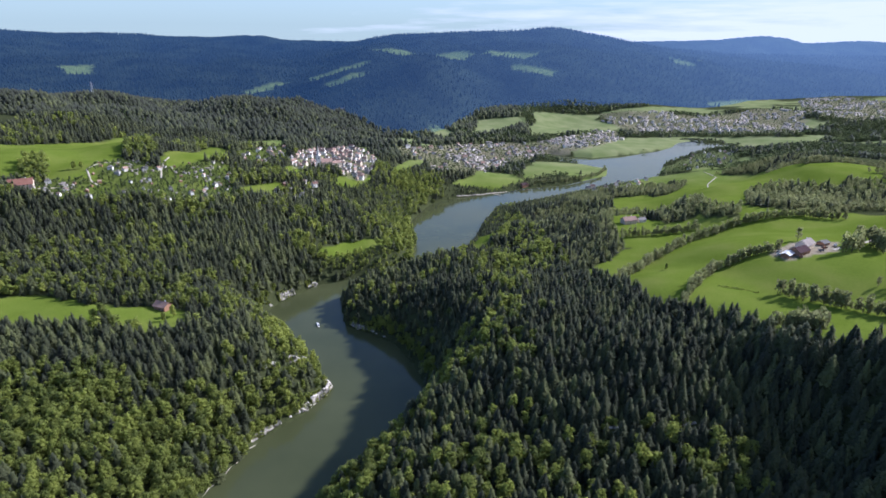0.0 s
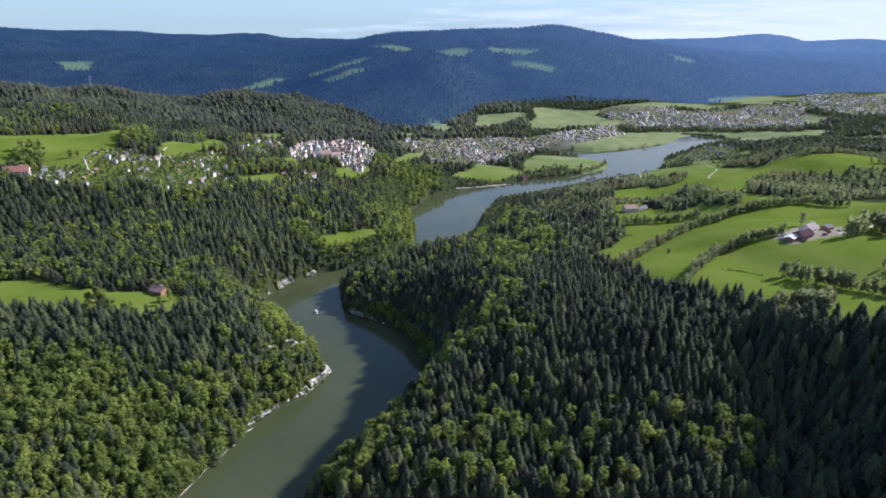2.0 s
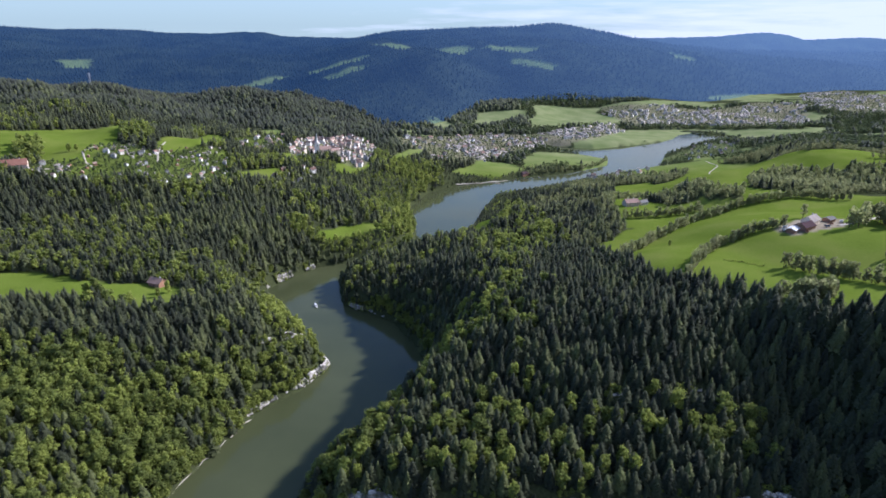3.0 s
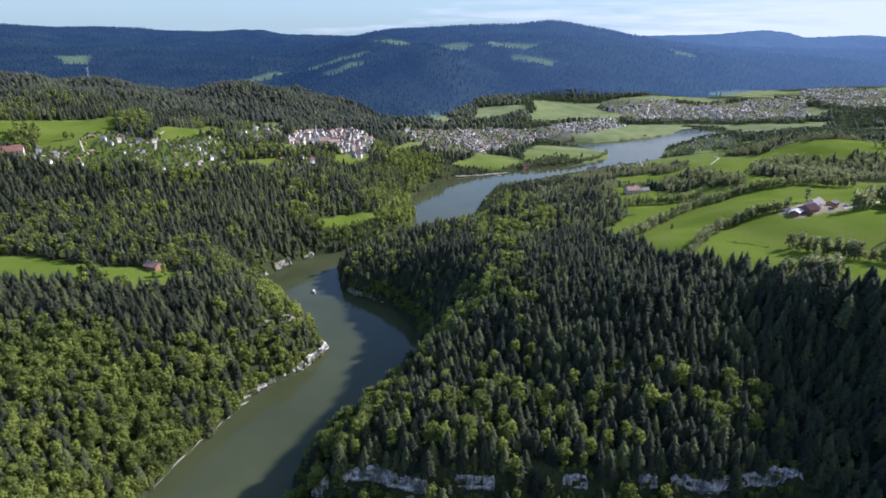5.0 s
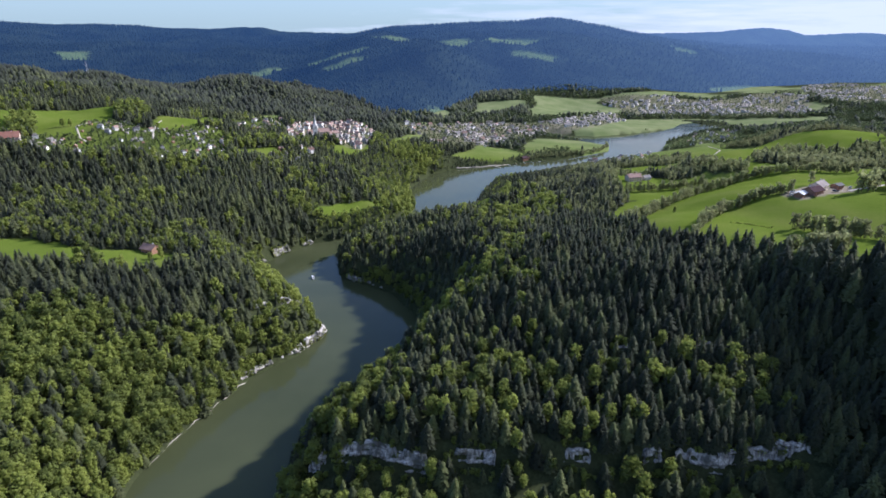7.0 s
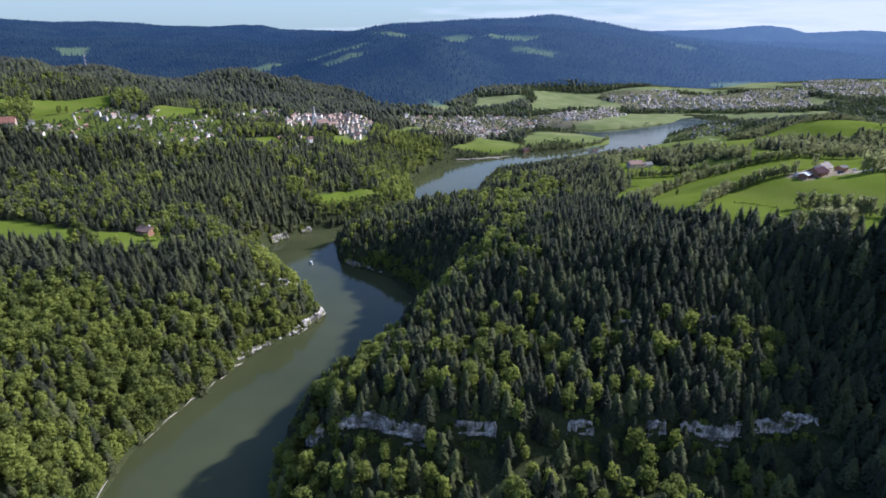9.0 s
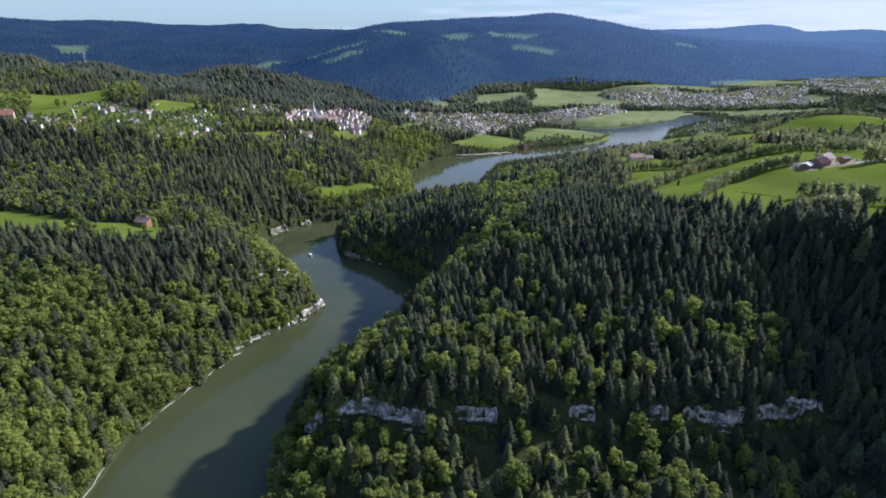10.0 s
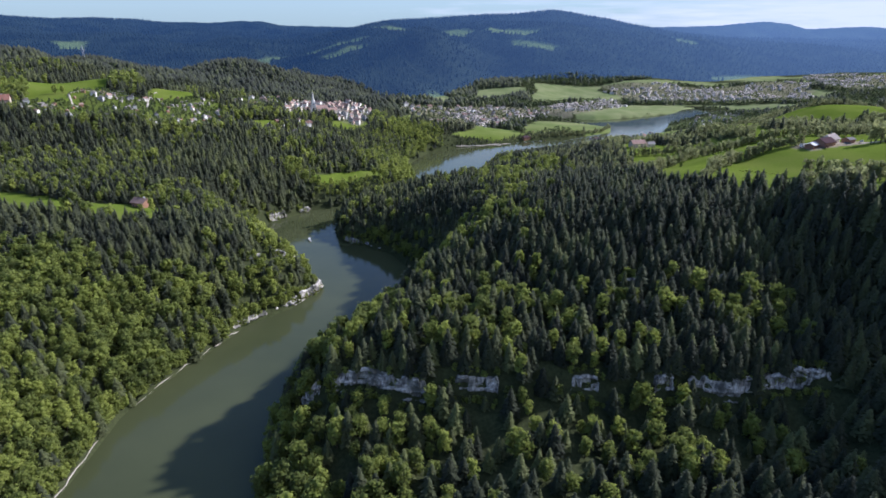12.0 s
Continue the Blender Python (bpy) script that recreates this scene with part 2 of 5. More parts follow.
# ---- the lie of the land ----
# The lake's two shores, from the gorge below the viewpoint up to the delta.
SHORE_LEFT = np.array([
    (-150, -900), (-172, -200), (-183, 60), (-186, 170), (-193, 233), (-196, 301), (-180, 357), (-157, 419), (-130, 453), (-112, 495),
    (-138, 545), (-172, 586), (-234, 647), (-219, 690), (-180, 753), (-130, 776), (-79, 792), (-47, 822), (-46, 937), (-60, 1020),
    (-62, 1069), (-29, 1184), (26, 1241), (123, 1283), (180, 1322), (294, 1368), (420, 1465), (446, 1549), (400, 1598), (348, 1638),
    (318, 1700), (314, 1776), (360, 1742), (446, 1708), (560, 1760), (681, 1826), (745, 1890), (800, 1975), (872, 2040), (905, 2035),
    (868, 1985), (905, 1965), (985, 1990)], float)
SHORE_RIGHT = np.array([
    (1000, 1965), (925, 1915), (850, 1870), (800, 1815), (700, 1710), (629, 1630), (590, 1540), (557, 1469), (470, 1410), (374, 1354), (219, 1240), (114, 1174), (74, 1050),
    (62, 985), (14, 833), (-52, 768), (-100, 735), (-134, 706), (-119, 633), (-86, 612), (-54, 589), (-23, 531), (-10, 480),
    (-28, 425), (-50, 380), (-78, 345), (-93, 315), (-97, 283), (-90, 234), (-74, 120), (-40, 0), (-20, -200), (-20, -900)], float)
LAKE = np.concatenate([SHORE_LEFT, SHORE_RIGHT])

# The middle of the water: y, x.
MIDSTREAM = np.array([(0, -110), (250, -145), (400, -110), (500, -62), (560, -95), (640, -175), (700, -175), (760, -115), (820, -15), (950, 10), (1180, 40),
                      (1240, 120), (1320, 280), (1450, 490), (1560, 560), (1800, 720), (2000, 900)], float)

# Knolls, terraces and hollows: x, y, height of the ground.
LEFT_BANK = [(-300, 330, 62), (-430, 300, 84), (-290, 420, 66), (-292, 544, 67), (-396, 505, 74), (-540, 480, 96), (-330, 640, 74),
             (-410, 651, 78), (-328, 723, 78), (-221, 839, 54), (-140, 840, 28), (-84, 997, 34), (-230, 960, 62), (-600, 640, 100)]
VILLAGE_TERRACE = [(-575, 771, 138), (-466, 835, 116), (-330, 880, 93), (-543, 875, 146), (-563, 1038, 156), (-470, 1050, 130), (-455, 1140, 112), (-480, 1220, 112), (-690, 903, 156), (-406, 1189, 92),
                   (-330, 1040, 92), (-261, 1207, 72), (-171, 1213, 62), (-90, 1240, 52), (-438, 1355, 92), (-300, 1450, 66), (-6, 1350, 38)]
LEFT_HILLS = [(-1147, 1564, 186), (-823, 1499, 158), (-782, 1560, 136), (-589, 1366, 118), (-861, 1300, 165), (-1000, 1000, 190), (-1300, 1500, 205), (-660, 1480, 112),
              (-1162, 1966, 150), (-1000, 1800, 92), (-800, 1750, 90), (-1300, 2200, 110), (-900, 2100, 70), (-1000, 2400, 80), (-900, 500, 150), (-1500, 800, 220), (-2200, 1800, 240)]
FRONT_HILL = [(-614, 1841, 156), (-690, 1900, 140), (-545, 1790, 140), (-480, 1890, 112), (-496, 1494, 80), (-560, 1620, 104), (-420, 2000, 84), (-380, 1850, 76), (-440, 1650, 80), (-330, 1950, 62),
              (-415, 2225, 70), (-350, 2330, 62), (-300, 1760, 56), (-200, 1850, 30), (-60, 1840, 24), (250, 2350, 60), (-560, 2150, 66), (-700, 2250, 66)]
LAKE_FLATS = [(830, 2045, 3), (900, 2015, 3), (865, 2075, 3), (50, 1330, 14), (200, 1430, 7), (380, 1510, 3), (200, 1600, 10), (240, 1690, 10), (374, 1919, 14), (619, 2017, 8), (154, 2100, 30), (-60, 2080, 34),
              (-120, 1900, 48), (700, 1960, 3), (950, 1900, 2), (520, 2150, 18), (1075, 2184, 30), (1300, 2050, 20)]
VALLEY_END = [(799, 2481, 66), (1500, 2500, 60), (2200, 2700, 80), (-432, 2625, 132), (510, 2700, 110), (-214, 2500, 90), (-1000, 2700, 110),
              (-2200, 2700, 130), (1900, 2100, 40), (3200, 2600, 90)]
RIGHT_BLUFF = [(-60, 300, 55), (-9, 300, 57), (66, 297, 54), (170, 288, 44), (110, 288, 50), (235, 296, 50), (115, 335, 80), (170, 335, 78), (86, 406, 93), (155, 394, 112), (104, 461, 101),
               (75, 536, 88), (5, 560, 54), (-70, 670, 27), (-95, 655, 20), (-20, 400, 76), (60, 640, 66)]
RIGHT_MEADOWS = [(274, 378, 121), (233, 489, 114), (371, 563, 124), (430, 520, 129), (276, 797, 78), (290, 1060, 34), (110, 1050, 5), (190, 1010, 22), (190, 1140, 6), (290, 1220, 8), (400, 1300, 9), (170, 680, 78),
                 (90, 780, 42), (457, 820, 103), (751, 1085, 108), (600, 600, 138), (600, 1300, 30), (500, 1360, 14), (560, 980, 84)]
# the first four: unseen high ground, raised to shade the slope under the scarp
RIGHT_HILLS = [(540, 330, 210), (400, 230, 175), (318, 322, 142), (330, 270, 147), (800, 300, 230), (900, 1350, 70), (1100, 1650, 34), (720, 1600, 8), (1200, 900, 150), (1600, 1500, 110), (2200, 1500, 160),
               (2000, 600, 210), (1300, 1900, 20)]
GORGE_FOOT = [(0, 215, 22), (90, 215, 24), (170, 225, 24), (110, 230, 26), (100, 120, 6), (290, 150, 50), (-60, 180, 10), (20, -300, 40), (500, -300, 160), (-500, -300, 160),
              (-420, 60, 110), (-1500, -400, 230), (1500, -400, 240)]
LANDFORMS = np.array(LEFT_BANK + VILLAGE_TERRACE + LEFT_HILLS + FRONT_HILL + LAKE_FLATS + VALLEY_END + RIGHT_BLUFF + RIGHT_MEADOWS + RIGHT_HILLS + GORGE_FOOT, float)

# The skyline of the range behind the valley: x, height; then the ridges behind it.
SKYLINE = np.array([(-5200, 420), (-3934, 401), (-3657, 394), (-3199, 366), (-2498, 370), (-2270, 338), (-1850, 328), (-1337, 307), (-775, 305), (-633, 335), (-398, 371), (147, 388),
                    (546, 390), (650, 402), (746, 416), (869, 401), (1034, 364), (1407, 309), (1698, 276), (2113, 248), (2650, 238), (3219, 234), (5200, 240)], float)
FAR_SKYLINE = np.array([(-5200, 380), (-4019, 377), (-2552, 341), (-1934, 331), (-1694, 348), (-1504, 343), (-1363, 312), (-791, 303), (546, 322), (1502, 310), (1645, 315), (1978, 321),
                        (2311, 332), (2498, 351), (2686, 366), (2880, 349), (3031, 309), (3316, 320), (3552, 331), (3737, 318), (5200, 325)], float)


def smooth(a, b, v):
    v = np.clip((v - a) / (b - a), 0, 1)
    return v * v * (3 - 2 * v)


def shore_distance(x, y):
    """Metres from the water's edge; below zero on the lake."""
    x, y = np.asarray(x, float), np.asarray(y, float)
    best, inside = np.full(x.shape, 1e18), np.zeros(x.shape, bool)
    for (ax, ay), (bx, by) in zip(LAKE, np.roll(LAKE, -1, 0)):
        dx, dy = bx - ax, by - ay
        k = np.clip(((x - ax) * dx + (y - ay) * dy) / (dx * dx + dy * dy), 0, 1)
        best = np.minimum(best, (x - ax - k * dx) ** 2 + (y - ay - k * dy) ** 2)
        if ay != by:
            inside ^= ((ay > y) != (by > y)) & (x < ax + (y - ay) * dx / dy)
    return np.where(inside, -1, 1) * np.sqrt(best)


def in_polygon(x, y, corners):
    x, y = np.asarray(x, float), np.asarray(y, float)
    inside = np.zeros(x.shape, bool)
    for (ax, ay), (bx, by) in zip(corners, list(corners[1:]) + [corners[0]]):
        if ay != by:
            inside ^= ((ay > y) != (by > y)) & (x < ax + (y - ay) * (bx - ax) / (by - ay))
    return inside


TABLE = np.random.default_rng(7).random((256, 256))


def lumps(x, y, size, octaves=3):
    """Smooth noise from -1 to 1, its largest lumps that many metres wide."""
    total, weight = 0.0, 0.0
    for o in range(octaves):
        u, v = np.asarray(x, float) / size * 2 ** o + 17.3 * o, np.asarray(y, float) / size * 2 ** o + 5.1 * o
        i, j = np.floor(u).astype(int), np.floor(v).astype(int)
        a, b = smooth(0, 1, u - i), smooth(0, 1, v - j)
        low = TABLE[i % 256, j % 256] * (1 - a) + TABLE[(i + 1) % 256, j % 256] * a
        high = TABLE[i % 256, (j + 1) % 256] * (1 - a) + TABLE[(i + 1) % 256, (j + 1) % 256] * a
        total, weight = total + (low * (1 - b) + high * b) / 2 ** o, weight + 1 / 2 ** o
    return 2 * total / weight - 1


def scarp_line(x):
    """The foot of the limestone scarp that runs along the bluff: its y at x."""
    return 264 + 2.2 * np.sin(x * 0.11) + 0.02 * np.maximum(x - 60, 0) + 0.0014 * np.minimum(x - 20, 0) ** 2


def range_foot(x, y):
    """Where the range rises from the valley: a spur comes far forward in the middle."""
    return 2420 - 190 * smooth(-700, -950, x) + 90 * lumps(x + 0.25 * y, y * 0.4, 700, 3) + 80 * smooth(500, 900, x) + 380 * smooth(1000, 1700, x) - 520 * np.exp(-((x + 60) / 180.0) ** 2) - 420 * np.exp(-((x + 300) / 200.0) ** 2)


def crest_line(x):
    """How far off the range's crest runs: nearer behind the valley's end."""
    return 5100 - 650 * smooth(-500, 600, x)


def near_ridges(x, y, land):
    crest = np.interp(x, SKYLINE[:, 0], SKYLINE[:, 1]) - 14 - 8 * smooth(-500, -900, x)
    spur = lumps(x + 0.25 * y, y * 0.4, 700, 3)
    foot, far = range_foot(x, y), crest_line(x)
    k = np.clip((y - foot) / (far - foot), 0, 1.0)
    rise = 0.52 * smooth(0, 0.42, k) + 0.2 * k + 0.28 * smooth(0.5, 1, k)
    rise = np.clip(rise + 0.22 * spur * np.sin(np.pi * k), 0, 1)
    folds = 1 - np.abs(lumps(x + 0.4 * y, y * 0.35, 420, 2))
    base = np.minimum(land, 170)
    knoll = 62 * np.exp(-((x + 70) / 190.0) ** 2 - ((y - 2560) / 330.0) ** 2)      # the dark spur's top
    return np.where(y > foot, base + (crest - base) * rise + 80 * (folds - 0.75) * np.sin(np.pi * k) + knoll * smooth(0, 300, y - foot), land) - smooth(far + 15, far + 300, y) * 140


def far_ridges(x, y):
    far = np.interp(x, FAR_SKYLINE[:, 0], FAR_SKYLINE[:, 1])
    return np.where(y > 4720, 200 + (far - 200) * smooth(4720, 5200, y), -50)


def ground(x, y):
    """The height of the ground."""
    x, y = np.asarray(x, float), np.asarray(y, float)
    shape = x.shape
    x, y = x.ravel(), y.ravel()
    top, bottom = np.zeros(x.shape), np.zeros(x.shape)
    for px, py, pz in LANDFORMS:
        d2 = (x - px) ** 2 + (y - py) ** 2
        near = 25 + 0.02 * max(0, py)
        w = 1 / (d2 + near * near) ** 1.7
        top, bottom = top + w * pz, bottom + w
    land = top / bottom
    land = land + lumps(x, y, 160) * 4 * smooth(100, 300, np.abs(x) + np.abs(y)) * np.clip(land / 22, 0.06, 1)
    # the scarp: a step up to the bluff
    step = smooth(-1.5, 2.5, y - scarp_line(x)) * smooth(-100, -70, x) * smooth(420, 300, x) * smooth(480, 330, y)
    land = land + step * 5 - smooth(-100, -70, x) * smooth(420, 300, x) * smooth(-60, -3, y - scarp_line(x)) * (y < scarp_line(x) + 1) * 5
    # the range at the end of the valley, with spurs and side valleys, and the ridges behind it
    land = np.maximum(far_ridges(x, y), near_ridges(x, y, land))
    # banks down to the water
    d = shore_distance(x, y) + 1.3 * lumps(x, y, 16, 2)
    middle = np.interp(y, MIDSTREAM[:, 0], MIDSTREAM[:, 1])
    wide = np.where(x < middle, np.interp(y, [0, 340, 450, 600, 800, 1000, 1300, 1500], [85, 85, 50, 36, 34, 46, 24, 20]),
                    np.interp(y, [0, 220, 300, 480, 560, 640, 720, 800, 900, 1000, 1300, 1500], [40, 34, 24, 22, 18, 11, 14, 26, 34, 60, 60, 40]))
    bank = 1 - np.exp(-np.maximum(d, 0) / wide)
    lip = np.interp(y, [900, 1300], [0.9, 0.7]) * smooth(0, 3, d)
    z = np.where(d > 0, np.maximum(land, 0.6) * bank + lip, np.maximum(-5, d * 0.5))
    return z.reshape(shape)


# Where rock shows: lines along the feet of the cliffs.
CLIFFS = {
    "waterline_cliff": [(-164, 409), (-156, 420), (-143, 440)], "middle_cliff": [(-140, 443), (-129, 454), (-124, 464)],
    "tip_cliff": [(-123, 466), (-112, 484), (-110, 496), (-122, 512)], "high_outcrop": [(-166, 468), (-156, 480)], "outer_outcrop": [(-150, 488), (-138, 502), (-138, 516)],
    "spruce_cliff": [(-232, 664), (-222, 682)], "next_cliff": [(-215, 695), (-200, 718)], "last_cliff": [(-188, 738), (-177, 751)],
    "headland_cliff": [(-112, 627), (-100, 618), (-86, 611), (-66, 598)],
    "small_ledge": [(110, 327), (122, 329)], "other_ledge": [(160, 330), (176, 333)],
}


# Stretches of the scarp where bare rock shows: from x to x.
SCARP_RUNS = [(-78, -66), (-59, -6), (8, 31), (69, 84), (114, 125), (132, 206)]


def bare_scarp(x):
    return sum(((x > a) & (x < b)).astype(int) for a, b in SCARP_RUNS) > 0


def near_rock(x, y, reach):
    """True within reach metres of a cliff."""
    best = np.full(np.shape(x), 1e18)
    for line in CLIFFS.values():
        for (ax, ay), (bx, by) in zip(line, line[1:]):
            dx, dy = bx - ax, by - ay
            k = np.clip(((x - ax) * dx + (y - ay) * dy) / (dx * dx + dy * dy), 0, 1)
            best = np.minimum(best, (x - ax - k * dx) ** 2 + (y - ay - k * dy) ** 2)
    return best < reach * reach


# Open land, corner by corner on the plan.
MEADOWS = {
    "chalet_meadow": [(-520, 500), (-465, 522), (-428, 550), (-355, 534), (-283, 542), (-266, 534), (-256, 508), (-282, 486), (-322, 500), (-364, 484), (-429, 470), (-520, 470)],
    "spit_meadow": [[-183, 800], [-154, 850], [-86, 886], [-80, 866], [-116, 830], [-169, 792]],
    "upper_meadow": [(-860, 930), (-860, 1040), (-801, 1064), (-775, 1100), (-718, 1180), (-695, 1290), (-670, 1290), (-551, 988), (-534, 936), (-525, 858), (-519, 836), (-571, 808), (-626, 806), (-700, 850)],
    "orchard_meadow": [(-494, 998), (-500, 1044), (-501, 1240), (-430, 1200), (-420, 1060), (-445, 990), (-469, 954)],
    "garden_meadow": [(-343, 962), (-308, 1008), (-284, 1012), (-299, 940), (-318, 886)],
    "church_meadow": [(-326, 1150), (-303, 1230), (-275, 1180), (-273, 1074), (-296, 1062)],
    "pier_field": [[20, 1276], [93, 1428], [173, 1442], [199, 1372], [124, 1294], [58, 1284]],
    "pen_field": [[211, 1516], [324, 1596], [437, 1572], [410, 1498], [311, 1450], [201, 1388]],
    "delta_field": [(438, 1791), (621, 2027), (818, 2079), (932, 2087), (798, 1918), (695, 1842), (562, 1759), (466, 1725)],
    "slope_field": [(308, 2126), (385, 2290), (579, 2365), (677, 2225), (691, 2126), (638, 2161), (425, 2037), (300, 1995)],
    "farm_meadows": [(151, 602), (211, 668), (237, 698), (350, 762), (428, 752), (520, 778), (552, 690), (546, 622), (353, 352), (293, 360), (257, 380), (243, 430), (218, 450), (191, 468), (180, 532)],
    "country_yard": [(238, 742), (300, 748), (325, 818), (250, 826)],
    "country_meadow": [(249, 830), (361, 1190), (443, 1205), (385, 1004), (338, 988)],
    "strip_meadow": [(221, 707), (248, 750), (372, 799), (364, 771), (244, 699)],
    "upper_strip": [(712, 1338), (698, 1057), (800, 1027), (766, 978), (640, 1042), (572, 1039)],
    "lake_meadow": [[256, 832], [431, 1116], [618, 1368], [714, 1320], [564, 1034], [431, 940], [347, 886], [268, 802]],
    "shore_meadow": [[44, 830], [64, 944], [88, 894], [74, 828], [49, 768]],
    "hill_field": [(-647, 2852), (-500, 2863), (-368, 2934), (-352, 2861), (-376, 2737), (-470, 2685), (-595, 2673)],
    "high_clearing": [(314, 2953), (419, 2914), (527, 2827), (499, 2736), (406, 2809), (336, 2889)],
    "upper_pasture": [(-389, 3195), (-201, 3278), (103, 3305), (152, 3167), (96, 3039), (-125, 2930), (-310, 3144)],
    "side_pasture": [(-873, 2548), (-817, 2649), (-746, 2766), (-705, 2725), (-761, 2627), (-835, 2541)],
    "ridge_pasture": [(1327, 3624), (1383, 3378), (1376, 3301), (1254, 3286)],
    "far_pasture": [(187, 3152), (343, 3247), (490, 3128), (469, 3077), (323, 3051)],
    "low_hill_field": [(-517, 2555), (-452, 2572), (-360, 2619), (-330, 2614), (-342, 2566), (-442, 2510), (-493, 2526)],
    "long_pasture": [(1435, 3433), (1723, 3780), (1681, 3722), (1421, 3371)],
    "left_pasture": [(-1857, 2912), (-1770, 3047), (-1673, 2850), (-1757, 2798)],
    "town_meadow": [(743, 2389), (914, 2552), (1107, 2606), (1256, 2551), (1064, 2497), (825, 2359)],
    "far_brow": [(1154, 2661), (1495, 2884), (1620, 2913), (1546, 2726), (1300, 2645)],
    "west_slope_field": [(128, 2231), (314, 2256), (305, 2186), (162, 1970), (101, 1903)],
    "south_meadow": [(-211, 1078), (-211, 1144), (-162, 1204), (-145, 1166), (-180, 1086)],
    "back_field": [(-538, 1428), (-525, 1474), (-417, 1494), (-376, 1368), (-439, 1334)],
    "east_field": [(-121, 1280), (-92, 1432), (-36, 1472), (-60, 1352), (-104, 1224)],
}
# Woods that stand among the pastures of the broad slope.
WOODS = {
    "lower_wood": [(920, 1705), (1156, 1778), (1413, 1848), (1041, 1228), (665, 1090), (763, 1378)],
    "middle_wood": [(540, 996), (632, 1028), (693, 965), (755, 963), (578, 695), (583, 801), (496, 793), (440, 811)],
    "small_wood": [(465, 1161), (473, 1033), (393, 841), (366, 897)],
    "copse": [(384, 826), (430, 810), (414, 771), (373, 789)],
    "town_wood": [(1422, 2214), (1696, 2249), (1526, 2007), (1332, 2000)],
    "river_wood": [(832, 2178), (1042, 2087), (1270, 2059), (1237, 2002), (1027, 2052), (834, 2125)],
}
BUILT = {
    "village": [(-335, 1244), (-319, 1443), (-238, 1474), (-192, 1446), (-156, 1355), (-149, 1252), (-164, 1135), (-193, 1142), (-232, 1201), (-307, 1161)],
    "village_gardens": [(-587, 740), (-564, 810), (-532, 840), (-551, 904), (-532, 944), (-470, 946), (-440, 1010), (-400, 1060), (-327, 888), (-402, 818), (-521, 752)],
    "village_back": [(-438, 1223), (-415, 1343), (-369, 1354), (-332, 1222), (-360, 1118), (-383, 1089)],
    "lakeside": [(-128, 1537), (25, 1743), (207, 1848), (327, 1828), (307, 1708), (182, 1536), (139, 1477), (48, 1371), (-26, 1324), (-47, 1453), (-105, 1462)],
    "hamlet": [(248, 1817), (418, 2001), (638, 2161), (629, 2039), (487, 1810), (368, 1739), (260, 1712)],
    "town": [(622, 2404), (833, 2384), (1110, 2435), (1374, 2544), (1481, 2415), (1294, 2083), (1045, 2094), (874, 2180), (688, 2117), (649, 2284)],
    "upper_town": [(1705, 2845), (1939, 2940), (1992, 2673), (1772, 2257), (1554, 2258), (1475, 2385)],
    "campsite": [(577, 1509), (682, 1646), (818, 1792), (885, 1752), (825, 1593), (745, 1519), (618, 1465)],
    "quarry": [[-453, 2188], [-395, 2220], [-370, 2132], [-425, 2100]],
    "farmyard": [(339, 560), (385, 604), (436, 604), (409, 562), (349, 540)],
}


def open_land(x, y):
    """1 on grass, 0 in the woods."""
    x, y = np.asarray(x, float), np.asarray(y, float)
    wob_x, wob_y = x + lumps(x, y, 30, 2) * 5, y + lumps(y, x, 30, 2) * 5
    on = np.zeros(x.shape, bool)
    for corners in MEADOWS.values():
        on |= in_polygon(wob_x, wob_y, corners)
    for name, corners in BUILT.items():
        on |= in_polygon(wob_x, wob_y, corners)
    # pastures between the hedgerows on the broad right-hand slope, and round the town
    slope = (x > 300) & (y > 560) & (y < 1900) & (x > 150 + 0.14 * y) & (lumps(x * 0.45 + y * 0.25, y - 0.3 * x, 120, 2) > -0.13)
    valley = (x > 350) & (y > 1850) & (y < range_foot(x, y) - 50) & (lumps(x * 0.5, y, 110, 3) > -0.02)
    flats = (x > -250) & (x < 350) & (y > 1330) & (y < 2000) & (lumps(x, y, 120, 2) > 0.22)
    loose = slope | valley | flats
    for corners in WOODS.values():
        loose &= ~in_polygon(wob_x, wob_y, corners)
    return on | loose


# ---- ground ----
def spread(*legs):
    """Grid lines: (start, end, step at the start, step at the end) legs in a row."""
    out = []
    for a, b, s0, s1 in legs:
        v = a
        while v < b - 0.5 * s1:
            out.append(v)
            v += s0 + (s1 - s0) * (v - a) / (b - a)
    return np.array(out + [legs[-1][1]], float)


gx = spread((-5200, -1000, 120, 32), (-1000, -480, 30, 7), (-480, 480, 6, 6), (480, 1000, 7, 30), (1000, 5200, 32, 120))
gy = spread((-900, 130, 90, 8), (130, 720, 6, 6), (720, 1400, 7, 10), (1400, 2700, 12, 28), (2700, 5220, 40, 90))
GX, GY = np.meshgrid(gx, gy)
GZ = ground(GX, GY)
GZ = GZ - 14 * smooth(30, 130, GY - range_foot(GX, GY))      # under the range, which is a sheet of its own
nx, ny = len(gx), len(gy)
index = np.arange(nx * ny).reshape(ny, nx)
quads = np.stack([index[:-1, :-1], index[:-1, 1:], index[1:, 1:], index[1:, :-1]], -1).reshape(-1, 4)


